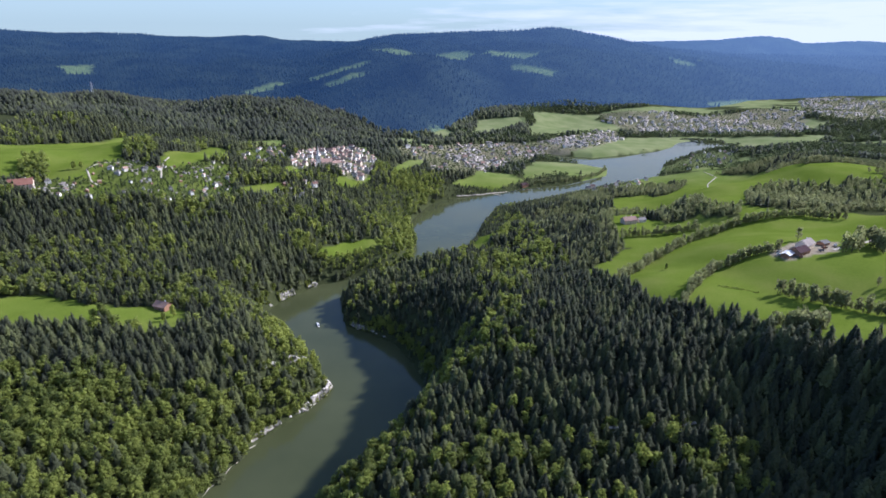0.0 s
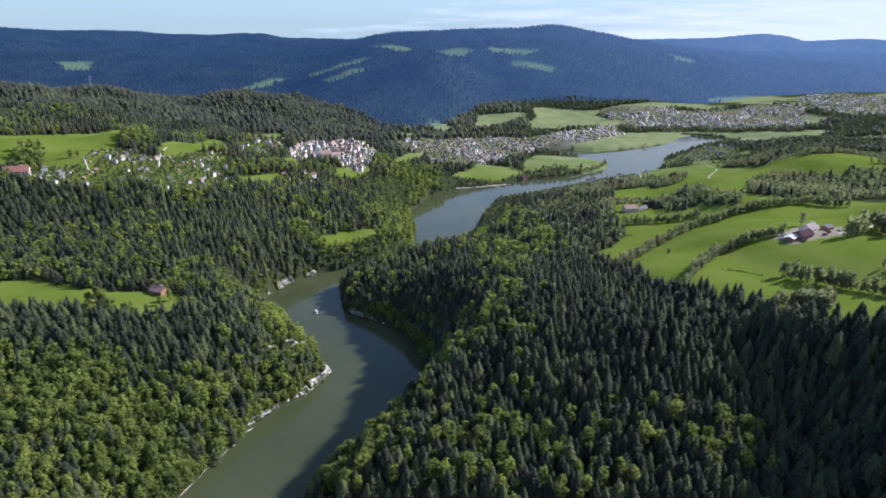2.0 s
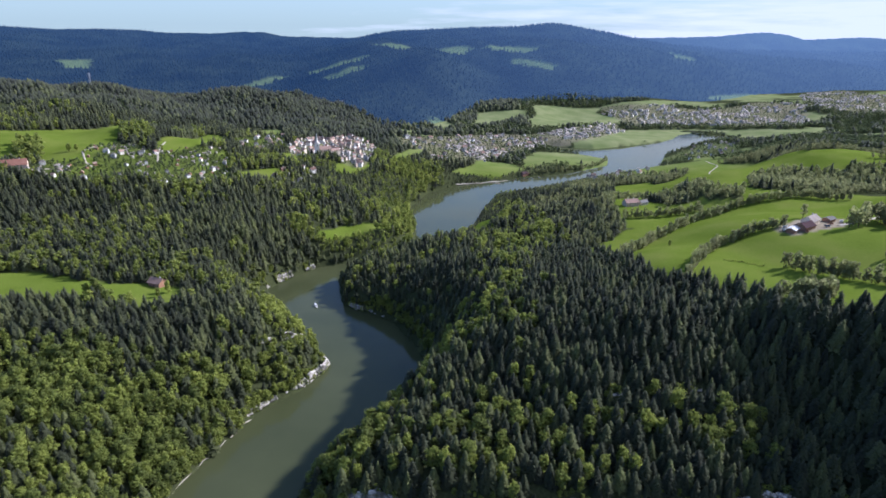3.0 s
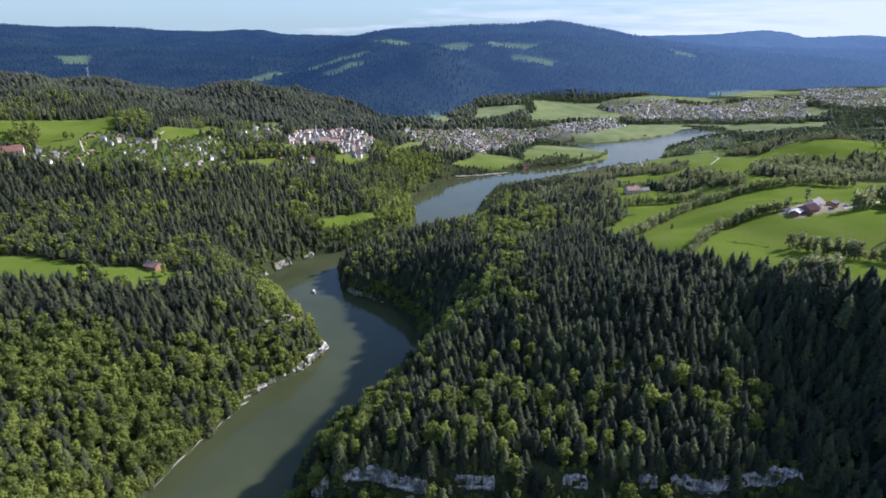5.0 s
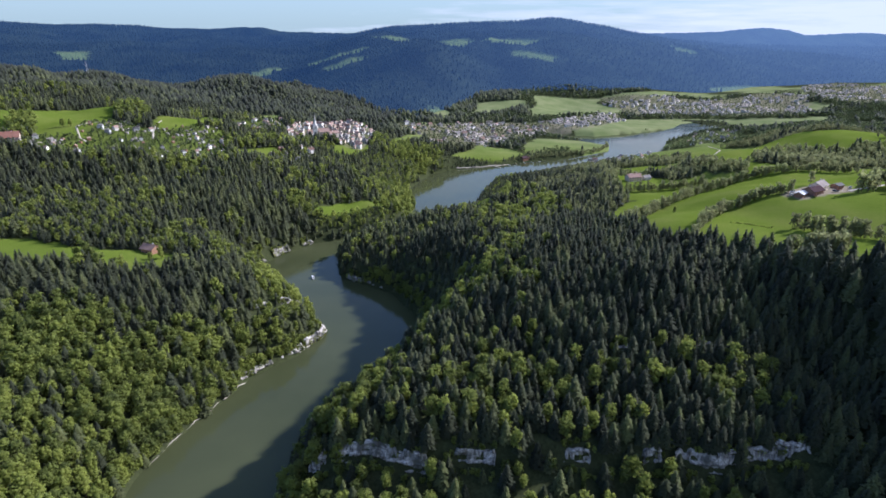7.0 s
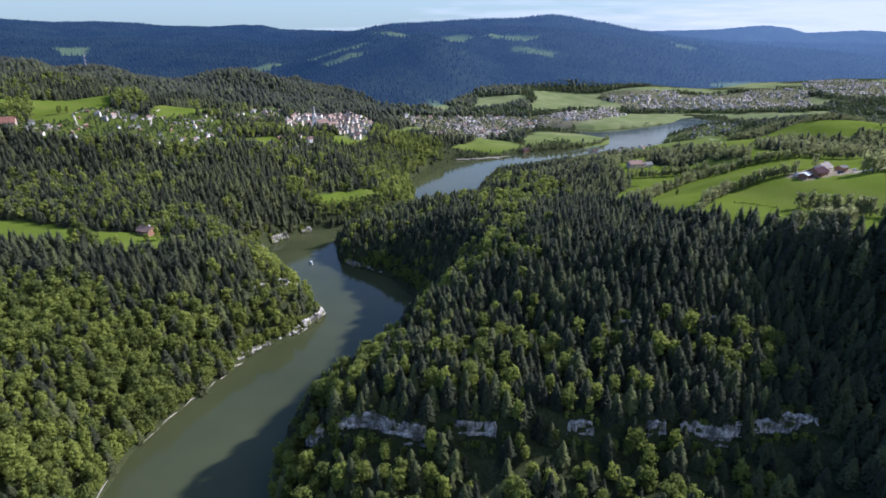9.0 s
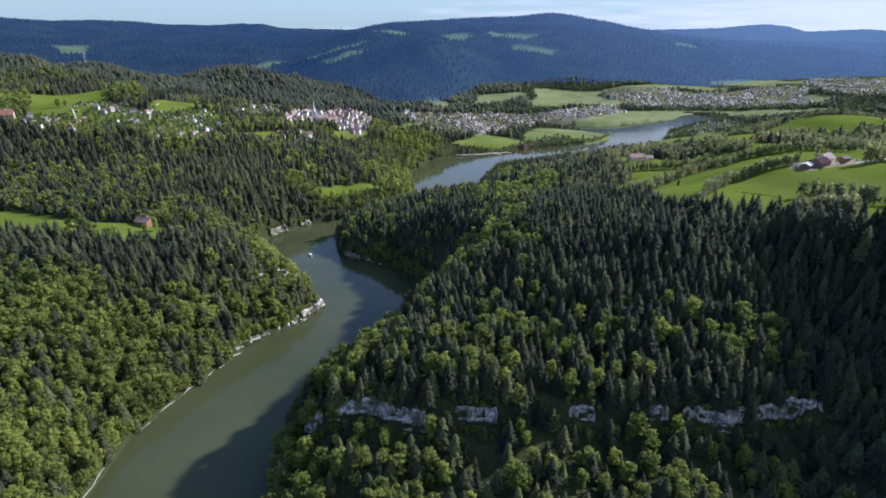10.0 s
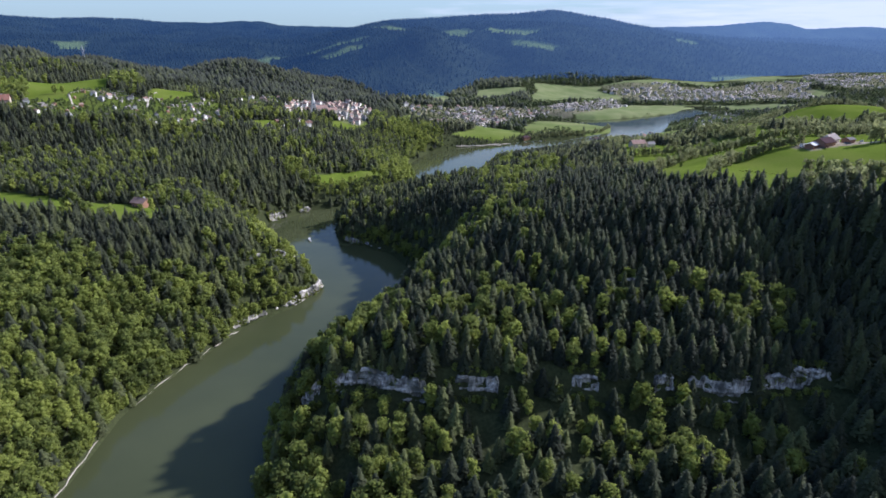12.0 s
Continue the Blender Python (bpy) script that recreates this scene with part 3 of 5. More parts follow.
def raw_mesh(name, points, faces, mat=None):
    """A mesh from arrays of points and of faces with one count of corners."""
    me = bpy.data.meshes.new(name)
    points, faces = np.ascontiguousarray(points, np.float32), np.ascontiguousarray(faces, np.int32)
    n, k = faces.shape
    me.vertices.add(len(points))
    me.vertices.foreach_set("co", points.ravel())
    me.loops.add(n * k)
    me.loops.foreach_set("vertex_index", faces.ravel())
    me.polygons.add(n)
    me.polygons.foreach_set("loop_start", np.arange(0, n * k, k, dtype=np.int32))
    me.polygons.foreach_set("loop_total", np.full(n, k, np.int32))
    me.update(calc_edges=True)
    if mat:
        me.materials.append(mat)
    return me


sheet = raw_mesh("ground", np.stack([GX, GY, GZ], -1).reshape(-1, 3), quads, ground_cover)
sheet.polygons.foreach_set("use_smooth", np.ones(len(sheet.polygons), bool))
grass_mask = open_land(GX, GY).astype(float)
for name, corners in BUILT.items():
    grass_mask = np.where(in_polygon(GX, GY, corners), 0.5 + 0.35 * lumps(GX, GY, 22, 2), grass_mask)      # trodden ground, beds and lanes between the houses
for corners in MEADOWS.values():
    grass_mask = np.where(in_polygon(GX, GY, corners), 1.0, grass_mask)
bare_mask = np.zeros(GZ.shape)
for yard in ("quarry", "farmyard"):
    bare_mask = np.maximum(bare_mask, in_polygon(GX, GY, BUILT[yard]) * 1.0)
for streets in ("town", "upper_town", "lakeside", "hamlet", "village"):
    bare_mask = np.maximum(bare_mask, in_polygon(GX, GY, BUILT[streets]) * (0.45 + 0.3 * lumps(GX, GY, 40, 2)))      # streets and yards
valley_haze_mask = 0.85 * smooth(1150, 1750, GY)      # grows with distance: how much haze is painted into the grass
for name, values in (("grass", grass_mask), ("bare", bare_mask), ("valley_haze", valley_haze_mask)):
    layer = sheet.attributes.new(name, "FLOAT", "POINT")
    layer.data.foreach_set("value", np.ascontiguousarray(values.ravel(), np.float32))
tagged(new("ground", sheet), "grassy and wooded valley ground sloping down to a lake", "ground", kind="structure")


def range_sheet(name, label, x0, x1, y0, y1, step, height, mat):
    """A far range of hills, rough with woods."""
    xs, ys = np.arange(x0, x1, step), np.arange(y0, y1 + 1, step * 0.8)
    X, Y = np.meshgrid(xs, ys)
    Z = height(X, Y)
    start = range_foot(X, Y)
    n, m = len(xs), len(ys)
    ids = np.arange(n * m).reshape(m, n)
    faces = np.stack([ids[:-1, :-1], ids[:-1, 1:], ids[1:, 1:], ids[1:, :-1]], -1).reshape(-1, 4)
    faces = faces[(Y - start).ravel()[faces[:, 0]] > -10]
    me = raw_mesh(name, np.stack([X, Y, Z], -1).reshape(-1, 3), faces, mat)
    me.polygons.foreach_set("use_smooth", np.ones(len(faces), bool))
    layer = me.attributes.new("grass", "FLOAT", "POINT")
    layer.data.foreach_set("value", np.ascontiguousarray(open_land(X, Y).ravel() * 1.0, np.float32))
    layer = me.attributes.new("bare", "FLOAT", "POINT")
    layer.data.foreach_set("value", np.ascontiguousarray(in_polygon(X, Y, BUILT["quarry"]).ravel() * 0.8, np.float32))
    tagged(new(name, me), label, "hills", kind="structure")


def wooded_height(x, y):
    rise = smooth(0, 80, y - range_foot(x, y))
    woods = ~open_land(x, y) * rise
    return ground(x, y) - 12 * (1 - rise) + woods * (3 + 7 * np.random.default_rng(3).random(x.shape))


range_sheet("backdrop_range", "dark wooded mountain range with a few pale pastures", -4500, 4500, 1800, 5190, 22, wooded_height, hazy_near_range)
range_sheet("backdrop_ridges", "pale blue far wooded ridges on the skyline", -5000, 5000, 4860, 5240, 40, lambda x, y: far_ridges(x, y), hazy_far_range)

# ---- water ----
bm = bmesh.new()
for corners in ([(-420, -900), (200, -900), (200, 900), (-420, 900)], [(-420, 900), (200, 900), (1000, 1650), (1000, 2000), (200, 2000), (-420, 1400)]):
    bm.faces.new([bm.verts.new((x, y, 0)) for x, y in corners])
bmesh.ops.remove_doubles(bm, verts=bm.verts, dist=0.01)
water_mesh = bpy.data.meshes.new("water")
bm.to_mesh(water_mesh), bm.free()
water_mesh.materials.append(lake_water)
tagged(new("water", water_mesh), "calm dark green lake water winding between wooded banks", "water", kind="structure")


# the shallow ponds of the delta
for corners in ([(816, 2064), (868, 2078), (913, 2063), (917, 2041), (876, 2044), (832, 2034)], [(785, 1953), (845, 2015), (901, 1986), (903, 1961), (841, 1931), (793, 1929)], [(871, 2048), (903, 2036), (901, 1994), (878, 1986), (866, 2031)]):
    bm = bmesh.new()
    level = sorted(float(ground(np.array([x]), np.array([y]))[0]) for x, y in corners)[len(corners) // 2] + 0.4
    rim = [bm.verts.new((x, y, level)) for x, y in corners]
    sides = [bm.verts.new((x, y, level - 6)) for x, y in corners]
    bm.faces.new(rim)
    for k in range(len(rim)):
        bm.faces.new((rim[k], rim[k - 1], sides[k - 1], sides[k]))
    bmesh.ops.recalc_face_normals(bm, faces=bm.faces)
    pond_mesh = bpy.data.meshes.new("water_pond")
    bm.to_mesh(pond_mesh), bm.free()
    pond_mesh.materials.append(lake_water)
    tagged(new("water_pond", pond_mesh), "shallow pale pond in the reedy delta", "water", kind="structure")


# ---- trees ----
def spruce_shape(rng, tufts, size, core=7):
    """A spruce one metre high: a ragged dark core set all over with small drooping sprays, fuller on one side."""
    points, faces = [], []
    belly, heavy = rng.uniform(0.62, 0.95), rng.random() * 6.28

    def radius(k, b):
        return (0.152 * max(0.0, 1 - k) ** belly + 0.006) * (1 + 0.2 * math.cos(b - heavy)) * (1 + 0.16 * math.sin(k * 43 + b))
    steps = (0.0, 0.3, 0.62)
    for k in steps:
        points += [(math.cos(6.283 * a / core) * radius(k, a) * 0.74, math.sin(6.283 * a / core) * radius(k, a) * 0.74, 0.06 + 0.9 * k + rng.normal() * 0.02) for a in range(core)]
    points.append((0, 0, 1.0))
    for r in range(len(steps)):
        for a in range(core):
            b = (a + 1) % core
            if r < len(steps) - 1:
                faces += [(r * core + a, r * core + b, r * core + core + b), (r * core + a, r * core + core + b, r * core + core + a)]
            else:
                faces.append((r * core + a, r * core + b, len(steps) * core))
    for t in range(tufts):
        k = 1 - ((t + rng.random()) / tufts) ** 0.62
        b = t * 2.39996 + rng.normal() * 0.3
        r = radius(k, b) * rng.uniform(0.62, 1.02)
        way = np.array([math.cos(b), math.sin(b), 0.0])
        across = np.array([-way[1], way[0], rng.normal() * 0.35])
        spot = way * r + np.array([0, 0, 0.05 + 0.93 * k])
        s = size * rng.uniform(0.6, 1.3) * (0.45 + 0.55 * (1 - k))
        n = len(points)
        points += [spot + across * s * 0.55 - way * s * 0.2 + np.array([0, 0, s * 0.25]), spot - across * s * 0.55 - way * s * 0.2 + np.array([0, 0, s * 0.25]),
                   spot + way * s * rng.uniform(0.5, 1.0) - np.array([0, 0, s * rng.uniform(0.1, 0.7)])]
        faces.append((n, n + 1, n + 2))
    return np.array([tuple(p) for p in points]), np.array(faces)


def cone_shape(rng, sides=5):
    """A far-off spruce: two ragged skirts."""
    points, faces = [], []
    for z0, z1, r in ((0.05, 0.62, 0.19), (0.42, 1.0, 0.12)):
        n = len(points)
        points += [(math.cos(6.283 * a / sides + z0) * r * rng.uniform(0.7, 1.3), math.sin(6.283 * a / sides + z0) * r * rng.uniform(0.7, 1.3), z0) for a in range(sides)]
        points.append((0, 0, z1))
        faces += [(n + a, n + (a + 1) % sides, n + sides) for a in range(sides)]
    return np.array(points), np.array(faces)


OCTA = np.array([(1, 0, 0), (0, 1, 0), (-1, 0, 0), (0, -1, 0), (0, 0, 1), (0, 0, -1)], float)
OCTA_FACES = np.array([(0, 1, 4), (1, 2, 4), (2, 3, 4), (3, 0, 4), (1, 0, 5), (2, 1, 5), (3, 2, 5), (0, 3, 5)])


def broad_shape(rng, clumps, leaves, slim=1.0, leaf=0.085, cored=True):
    """A broadleaf crown one metre high: clumps of leaf sprays round small cores, with gaps between them."""
    points, faces = [], []
    for c in range(clumps):
        k = (c + 0.5) / clumps
        z = 0.22 + 0.66 * k
        wide = 0.34 * slim * math.sin(math.pi * (0.18 + 0.72 * k)) ** 0.7
        b, out = c * 2.4 + rng.normal() * 0.3, wide * rng.uniform(0.35, 0.95)
        middle = np.array([math.cos(b) * out, math.sin(b) * out, z + rng.normal() * 0.03])
        size = rng.uniform(0.12, 0.19) * (0.75 + 0.25 * slim) * (11 / (clumps + 1)) ** 0.25
        n = len(points)
        turn = np.linalg.qr(rng.normal(size=(3, 3)))[0]
        if cored:
            points += list(middle + (OCTA * rng.uniform(0.6, 0.95, (6, 1)) * size) @ turn)
            faces += list(OCTA_FACES + n)
        for _ in range(leaves):
            way = rng.normal(size=3)
            way[2] = abs(way[2]) * 0.9 - 0.25
            way /= np.linalg.norm(way)
            side = np.cross(way, rng.normal(size=3))
            side /= np.linalg.norm(side)
            up = np.cross(way, side)
            spot = middle + way * size * rng.uniform(0.75, 1.15)
            s = leaf * rng.uniform(0.6, 1.3)
            n = len(points)
            points += [spot + side * s, spot - side * s * 0.6 + up * s * 0.8 + way * s * 0.5, spot - side * s * 0.6 - up * s * 0.8 + way * s * 0.1]
            faces.append((n, n + 1, n + 2))
    return np.array(points), np.array(faces)


def forest(name, label, shapes, x, y, height, width, mat, rng, tones):
    """All the trees of a wood as one object: a random one of the shapes at each place."""
    z = ground(x, y) - 0.4
    pick = rng.integers(0, len(shapes), len(x))
    turn = rng.random(len(x)) * 6.283
    all_points, all_faces, all_tones, start = [], [], [], 0
    for k, (points, faces) in enumerate(shapes):
        on = np.where(pick == k)[0]
        if not len(on):
            continue
        c, s, h, w = np.cos(turn[on]), np.sin(turn[on]), height[on], width[on]
        px = (points[:, 0] * c[:, None] - points[:, 1] * s[:, None]) * w[:, None] + x[on][:, None]
        py = (points[:, 0] * s[:, None] + points[:, 1] * c[:, None]) * w[:, None] + y[on][:, None]
        pz = points[:, 2] * h[:, None] + z[on][:, None]
        all_points.append(np.stack([px, py, pz], -1).reshape(-1, 3))
        all_faces.append((faces[None] + (np.arange(len(on)) * len(points))[:, None, None]).reshape(-1, 3) + start)
        all_tones.append(np.repeat(tones[on], len(points)))
        start += len(on) * len(points)
    me = raw_mesh(name, np.concatenate(all_points), np.concatenate(all_faces), mat)
    layer = me.attributes.new("tree_tone", "FLOAT", "POINT")
    layer.data.foreach_set("value", np.ascontiguousarray(np.concatenate(all_tones), np.float32))
    return tagged(new(name, me), label, "forest", kind="stuff")


def scatter(rng, x0, x1, y0, y1, step):
    """Jittered places on a grid."""
    x, y = np.meshgrid(np.arange(x0, x1, step), np.arange(y0, y1, step * 0.92))
    x = x + (np.arange(x.shape[0]) % 2 * step / 2)[:, None]
    return (x + rng.uniform(-0.42, 0.42, x.shape) * step).ravel(), (y + rng.uniform(-0.42, 0.42, x.shape) * step).ravel()


def in_sight(x, y):
    """The wedge of the valley that the viewpoint looks over, with a margin."""
    return (x > -0.75 * y - 110) & (x < 0.75 * y + 160)


def spruce_share(x, y):
    """How much of the wood is spruce, place by place."""
    d = shore_distance(x, y)
    patch = lumps(x, y, 75, 2)
    left = (x < -60) & (y < 620)
    left_share = (0.40 + 1.0 * patch + 0.22 * smooth(370, 440, y) - 0.28 * smooth(60, 10, d) + 0.15 * smooth(-150, -300, x) - 0.22 * smooth(330, 260, y))
    share = 0.86 + 0.5 * patch
    share = np.where(left, left_share + (share - left_share) * smooth(500, 600, y) * smooth(40, 90, d), share)
    bluff = (x > -120) & (y < 620) & (x < 500)
    share = np.where(bluff, 0.80 + 0.5 * patch - 0.75 * smooth(70, 10, d) * smooth(0, 60, 450 - y) - 0.12 * smooth(262, 245, y) * smooth(50, 10, x) + 0.35 * smooth(40, 110, x) - 0.30 * smooth(40, 80, x) * (y < 262), share)
    share = np.where((x < -60) & (y > 640) & (y < 790), share + 0.10, share)
    share = np.where((x < -190) & (y > 560) & (y < 780), np.maximum(share, 0.78 + 0.4 * patch), share)
    bend = (x < 0) & (y > 780) & (y < 1320)
    share = np.where(bend, 0.70 + 0.5 * patch - 0.75 * smooth(110, 20, d), share)
    share = np.where(y > 2600, share + 0.12, share)
    share = np.where((y > 1150) & (x < -150), share + 0.10 + 0.25 * smooth(1300, 1700, y), share)
    right = (x > 60) & (y > 620) & (y < 2000)
    share = np.where(right, 0.62 + 0.6 * patch - smooth(150, 320, x) * 0.6, share)
    share = np.where((x > 300) & (y > 1500), 0.12 + 0.3 * patch, share)      # alder and willow round the lake's end
    return share


rng = np.random.default_rng(11)
spruces_near = [spruce_shape(rng, 210, 0.075) for _ in range(7)]
spruces_next = [spruce_shape(rng, 130, 0.092) for _ in range(6)]
spruces_mid = [spruce_shape(rng, 58, 0.12, 5) for _ in range(5)]
spruces_low = [spruce_shape(rng, 28, 0.15, 4) for _ in range(4)]
spruces_far = [cone_shape(rng) for _ in range(4)]
broads_near = [broad_shape(rng, 20, 22, 0.52 + 0.07 * k, 0.040) for k in range(7)]
broads_next = [broad_shape(rng, 14, 14, 0.52 + 0.07 * k, 0.055) for k in range(6)]
broads_mid = [broad_shape(rng, 9, 8, 0.52 + 0.06 * k, 0.080) for k in range(5)]
broads_low = [broad_shape(rng, 5, 5, 0.66, 0.13) for _ in range(4)]
hedge_shapes = [broad_shape(rng, 10, 10, 0.34 + 0.05 * k, 0.080, False) for k in range(4)]
broads_far = [broad_shape(rng, 5, 1, 0.9, 0.10) for _ in range(4)]


def wooded(x, y, margin=0.3):
    """Where trees may stand: in sight, off the water, off open land and off the scarp's rock face."""
    on = in_sight(x, y) & (y < range_foot(x, y) + 70)
    x, y = x[on], y[on]
    on = (shore_distance(x, y) > margin) & ~open_land(x, y)
    x, y = x[on], y[on]
    face = (np.abs(y - scarp_line(x) + 2.2) < 2.7) & bare_scarp(x) | near_rock(x, y, 2.2)
    x, y = x[~face], y[~face]
    # thin growth with dark gaps under the scarp, a little more open above it too
    keep = rng.random(len(x)) > np.where((x > -85) & (y < scarp_line(x)) & (shore_distance(x, y) > 12), 0.42, np.where((x > -85) & (x < 120) & (y < 330), 0.14, 0.0))
    return x[keep], y[keep]


def single(x, y):
    """The stretches nearest the viewpoint, where each tree stands as a thing of its own."""
    below = (x > -90) & (x < 120) & (y > 212) & (y < scarp_line(x))
    above = (x > -70) & (x < 150) & (y > scarp_line(x)) & (y < scarp_line(x) + 26)
    bank = (x > -250) & (x < -188) & (y > 240) & (y < 320)
    return below | above | bank


single_trees = []


def plant(zone, x, y, spruce_shapes, broad_shapes, tall, swell=1.0, low_shore=0.0):
    spruce = rng.random(len(x)) < spruce_share(x, y)
    size = rng.uniform(0.58, 1.18, len(x)) * (1 + 0.16 * lumps(x, y, 60, 2))
    size = size * (1 - low_shore * smooth(85, 15, shore_distance(x, y)) * (x > 0))
    # far left hills toned down: shade and haze put into the trees' colour
    tone = np.clip(rng.normal(0.5, 0.22, len(x)) + 0.25 * lumps(x, y, 50, 2) - 0.2 * ((y > 1420) & (x < -150)), 0, 1)
    size = size * (1 - 0.5 * smooth(-20, -6, y - scarp_line(x)) * (y < scarp_line(x)) * bare_scarp(x))      # low growth under the scarp
    size = size * np.where(near_rock(x, y, 9), 0.6, 1.0)
    size = size * np.where((x > -195) & (x < -55) & (y > 765) & (y < 835), 0.6, 1.0)      # young growth before the spit's meadow
    size = size * np.where((x > -245) & (x < -70) & (y > 1010) & (y < 1150), 0.6, 1.0)      # low growth below the village
    size = size * np.where((x > 0) & (x < 110) & (y > 720) & (y < 800), 0.62, 1.0)      # and before the shore meadow
    size = size * np.where((x > -130) & (x < 40) & (y > 430) & (y < 660) & (shore_distance(x, y) < 45), 0.74, 1.0)      # stunted trees on the headland's steep side
    h = tall * size
    alone = single(x, y)
    for k in np.where(alone)[0]:
        single_trees.append((bool(spruce[k]), float(x[k]), float(y[k]), float(h[k])))
    pale = ~spruce & (((x > 150) & (y > 560)) | (y > 1300))
    if pale.any():
        hh = h[pale] * 0.75
        forest("hedge_wood" if swell < 1.1 else "valley_wood", ("pale grey-green slender broadleaf trees on " if swell < 1.1 else "dull green broadleaf trees on ") + zone, (hedge_shapes if tall < 17.2 and len(broad_shapes) == 5 else broads_low) if swell < 1.1 else broads_far, x[pale], y[pale], hh, hh * swell * (0.85 if swell < 1.1 else 1.0) * rng.uniform(0.8, 1.2, pale.sum()), hedge_leaves if swell < 1.1 else grove_leaves, rng, tone[pale])
    spruce_on, broad_on = spruce & ~alone, ~spruce & ~alone & ~pale
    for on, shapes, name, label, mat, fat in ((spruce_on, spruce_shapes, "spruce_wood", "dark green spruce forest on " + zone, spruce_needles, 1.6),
                                              (broad_on, broad_shapes, "broadleaf_wood", "fresh spring-green broadleaf trees on " + zone, broad_leaves, 0.98)):
        if on.any():
            hh = h[on] * (1.0 if fat > 1 else 0.92)
            forest(name, label, shapes, x[on], y[on], hh, hh * fat * swell * rng.uniform(0.85, 1.2, on.sum()), mat, rng, tone[on])


plant("the slopes of the gorge", *wooded(*scatter(rng, -430, 450, 150, 365, 6.2)), spruces_near, broads_near, 17.5)
plant("the gorge's upper slopes", *wooded(*scatter(rng, -560, 520, 365, 480, 6.3)), spruces_next, broads_next, 17.5)
plant("the lake's middle banks", *wooded(*scatter(rng, -680, 560, 480, 800, 7.2)), spruces_mid, broads_mid, 17)
plant("the banks below the village", *wooded(*scatter(rng, -900, 900, 800, 1400, 8.3)), spruces_low, broads_low, 17, 1.0, 0.6)
plant("the hills round the village", *wooded(*scatter(rng, -2200, 2200, 1400, 2520, 12.5)), spruces_far, broads_far, 19, 1.5, 0.4)
far_x, far_y = scatter(rng, -4000, 4000, 1850, 5120, 27)
on = in_sight(far_x, far_y) & (far_y > range_foot(far_x, far_y) + 40) & (far_y < crest_line(far_x) + 20)
far_x, far_y = far_x[on], far_y[on]
on = ~open_land(far_x, far_y)
far_x, far_y = far_x[on], far_y[on]
tall = rng.uniform(15, 27, len(far_x))
# these trees carry the range's emissive haze as well
forest("range_wood", "dark hazy woods on the slopes of the mountain range", spruces_far, far_x, far_y, tall, tall * 1.5, hazy_near_range, rng, tall / 30)


# ---- things: helpers ----
def part(name, bm, mat, parent, label=""):
    """Links a bmesh as one mesh object under a thing or a part."""
    me = bpy.data.meshes.new(name)
    bm.to_mesh(me), bm.free()
    me.materials.append(mat)
    ob = new(name, me)
    ob.parent = parent
    return tagged(ob, label)


def share(name, me, parent, m):
    """A further part on a mesh that exists already."""
    ob = new(name, me)
    ob.parent, ob.matrix_basis = parent, m
    return ob


def box(bm, x0, x1, y0, y1, z0, z1):
    v = [bm.verts.new(c) for c in ((x0, y0, z0), (x1, y0, z0), (x1, y1, z0), (x0, y1, z0), (x0, y0, z1), (x1, y0, z1), (x1, y1, z1), (x0, y1, z1))]
    for f in ((3, 2, 1, 0), (4, 5, 6, 7), (0, 1, 5, 4), (1, 2, 6, 5), (2, 3, 7, 6), (3, 0, 4, 7)):
        bm.faces.new([v[i] for i in f])


def tube(bm, a, b, r0, r1, sides=6):
    """A tapered stick from a to b."""
    a, b = Vector(a), Vector(b)
    turn = (b - a).to_track_quat("Z", "Y").to_matrix()
    rings = []
    for end, r in ((a, r0), (b, r1)):
        rings.append([bm.verts.new(end + turn @ Vector((math.cos(6.2832 * k / sides) * r, math.sin(6.2832 * k / sides) * r, 0))) for k in range(sides)])
    for k in range(sides):
        bm.faces.new((rings[0][k], rings[0][(k + 1) % sides], rings[1][(k + 1) % sides], rings[1][k]))
    bm.faces.new(rings[1]), bm.faces.new(rings[0][::-1])


def height_at(x, y):
    return float(ground(np.array([x]), np.array([y]))[0])


# ---- trees that stand by themselves ----
def tree(name, label, shape, crown_mat, wide, slim_trunk, group):
    """One tree a metre high: a tapered trunk with limbs, and its crown."""
    root = tagged(new(name), label, "tree", group)
    bm = bmesh.new()
    tube(bm, (0, 0, -0.05), (0, 0, 0.85 if slim_trunk else 0.6), 0.018, 0.006)
    if not slim_trunk:
        for k in range(4):
            b = k * 1.7
            tube(bm, (0, 0, 0.25 + 0.06 * k), (math.cos(b) * 0.16, math.sin(b) * 0.16, 0.5 + 0.06 * k), 0.010, 0.004, 4)
    part("trunk", bm, bark, root)
    me = raw_mesh("crown", shape[0] * np.array([wide, wide, 1.0]), shape[1], crown_mat)
    crown = new("crown", me)
    crown.parent = root
    return root


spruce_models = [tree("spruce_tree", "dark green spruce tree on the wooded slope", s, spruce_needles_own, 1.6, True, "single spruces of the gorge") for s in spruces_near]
broad_models = [tree("broadleaf_tree", "fresh green leafy broadleaf tree on the wooded slope", s, broad_leaves_own, 0.98, False, "single broadleaf trees of the gorge") for s in broads_near]
hedge_models = [tree("hedgerow_tree", "pale green slender hedgerow tree between the meadows", s, hedge_leaves_own, 0.8, False, "hedgerow trees") for s in hedge_shapes]


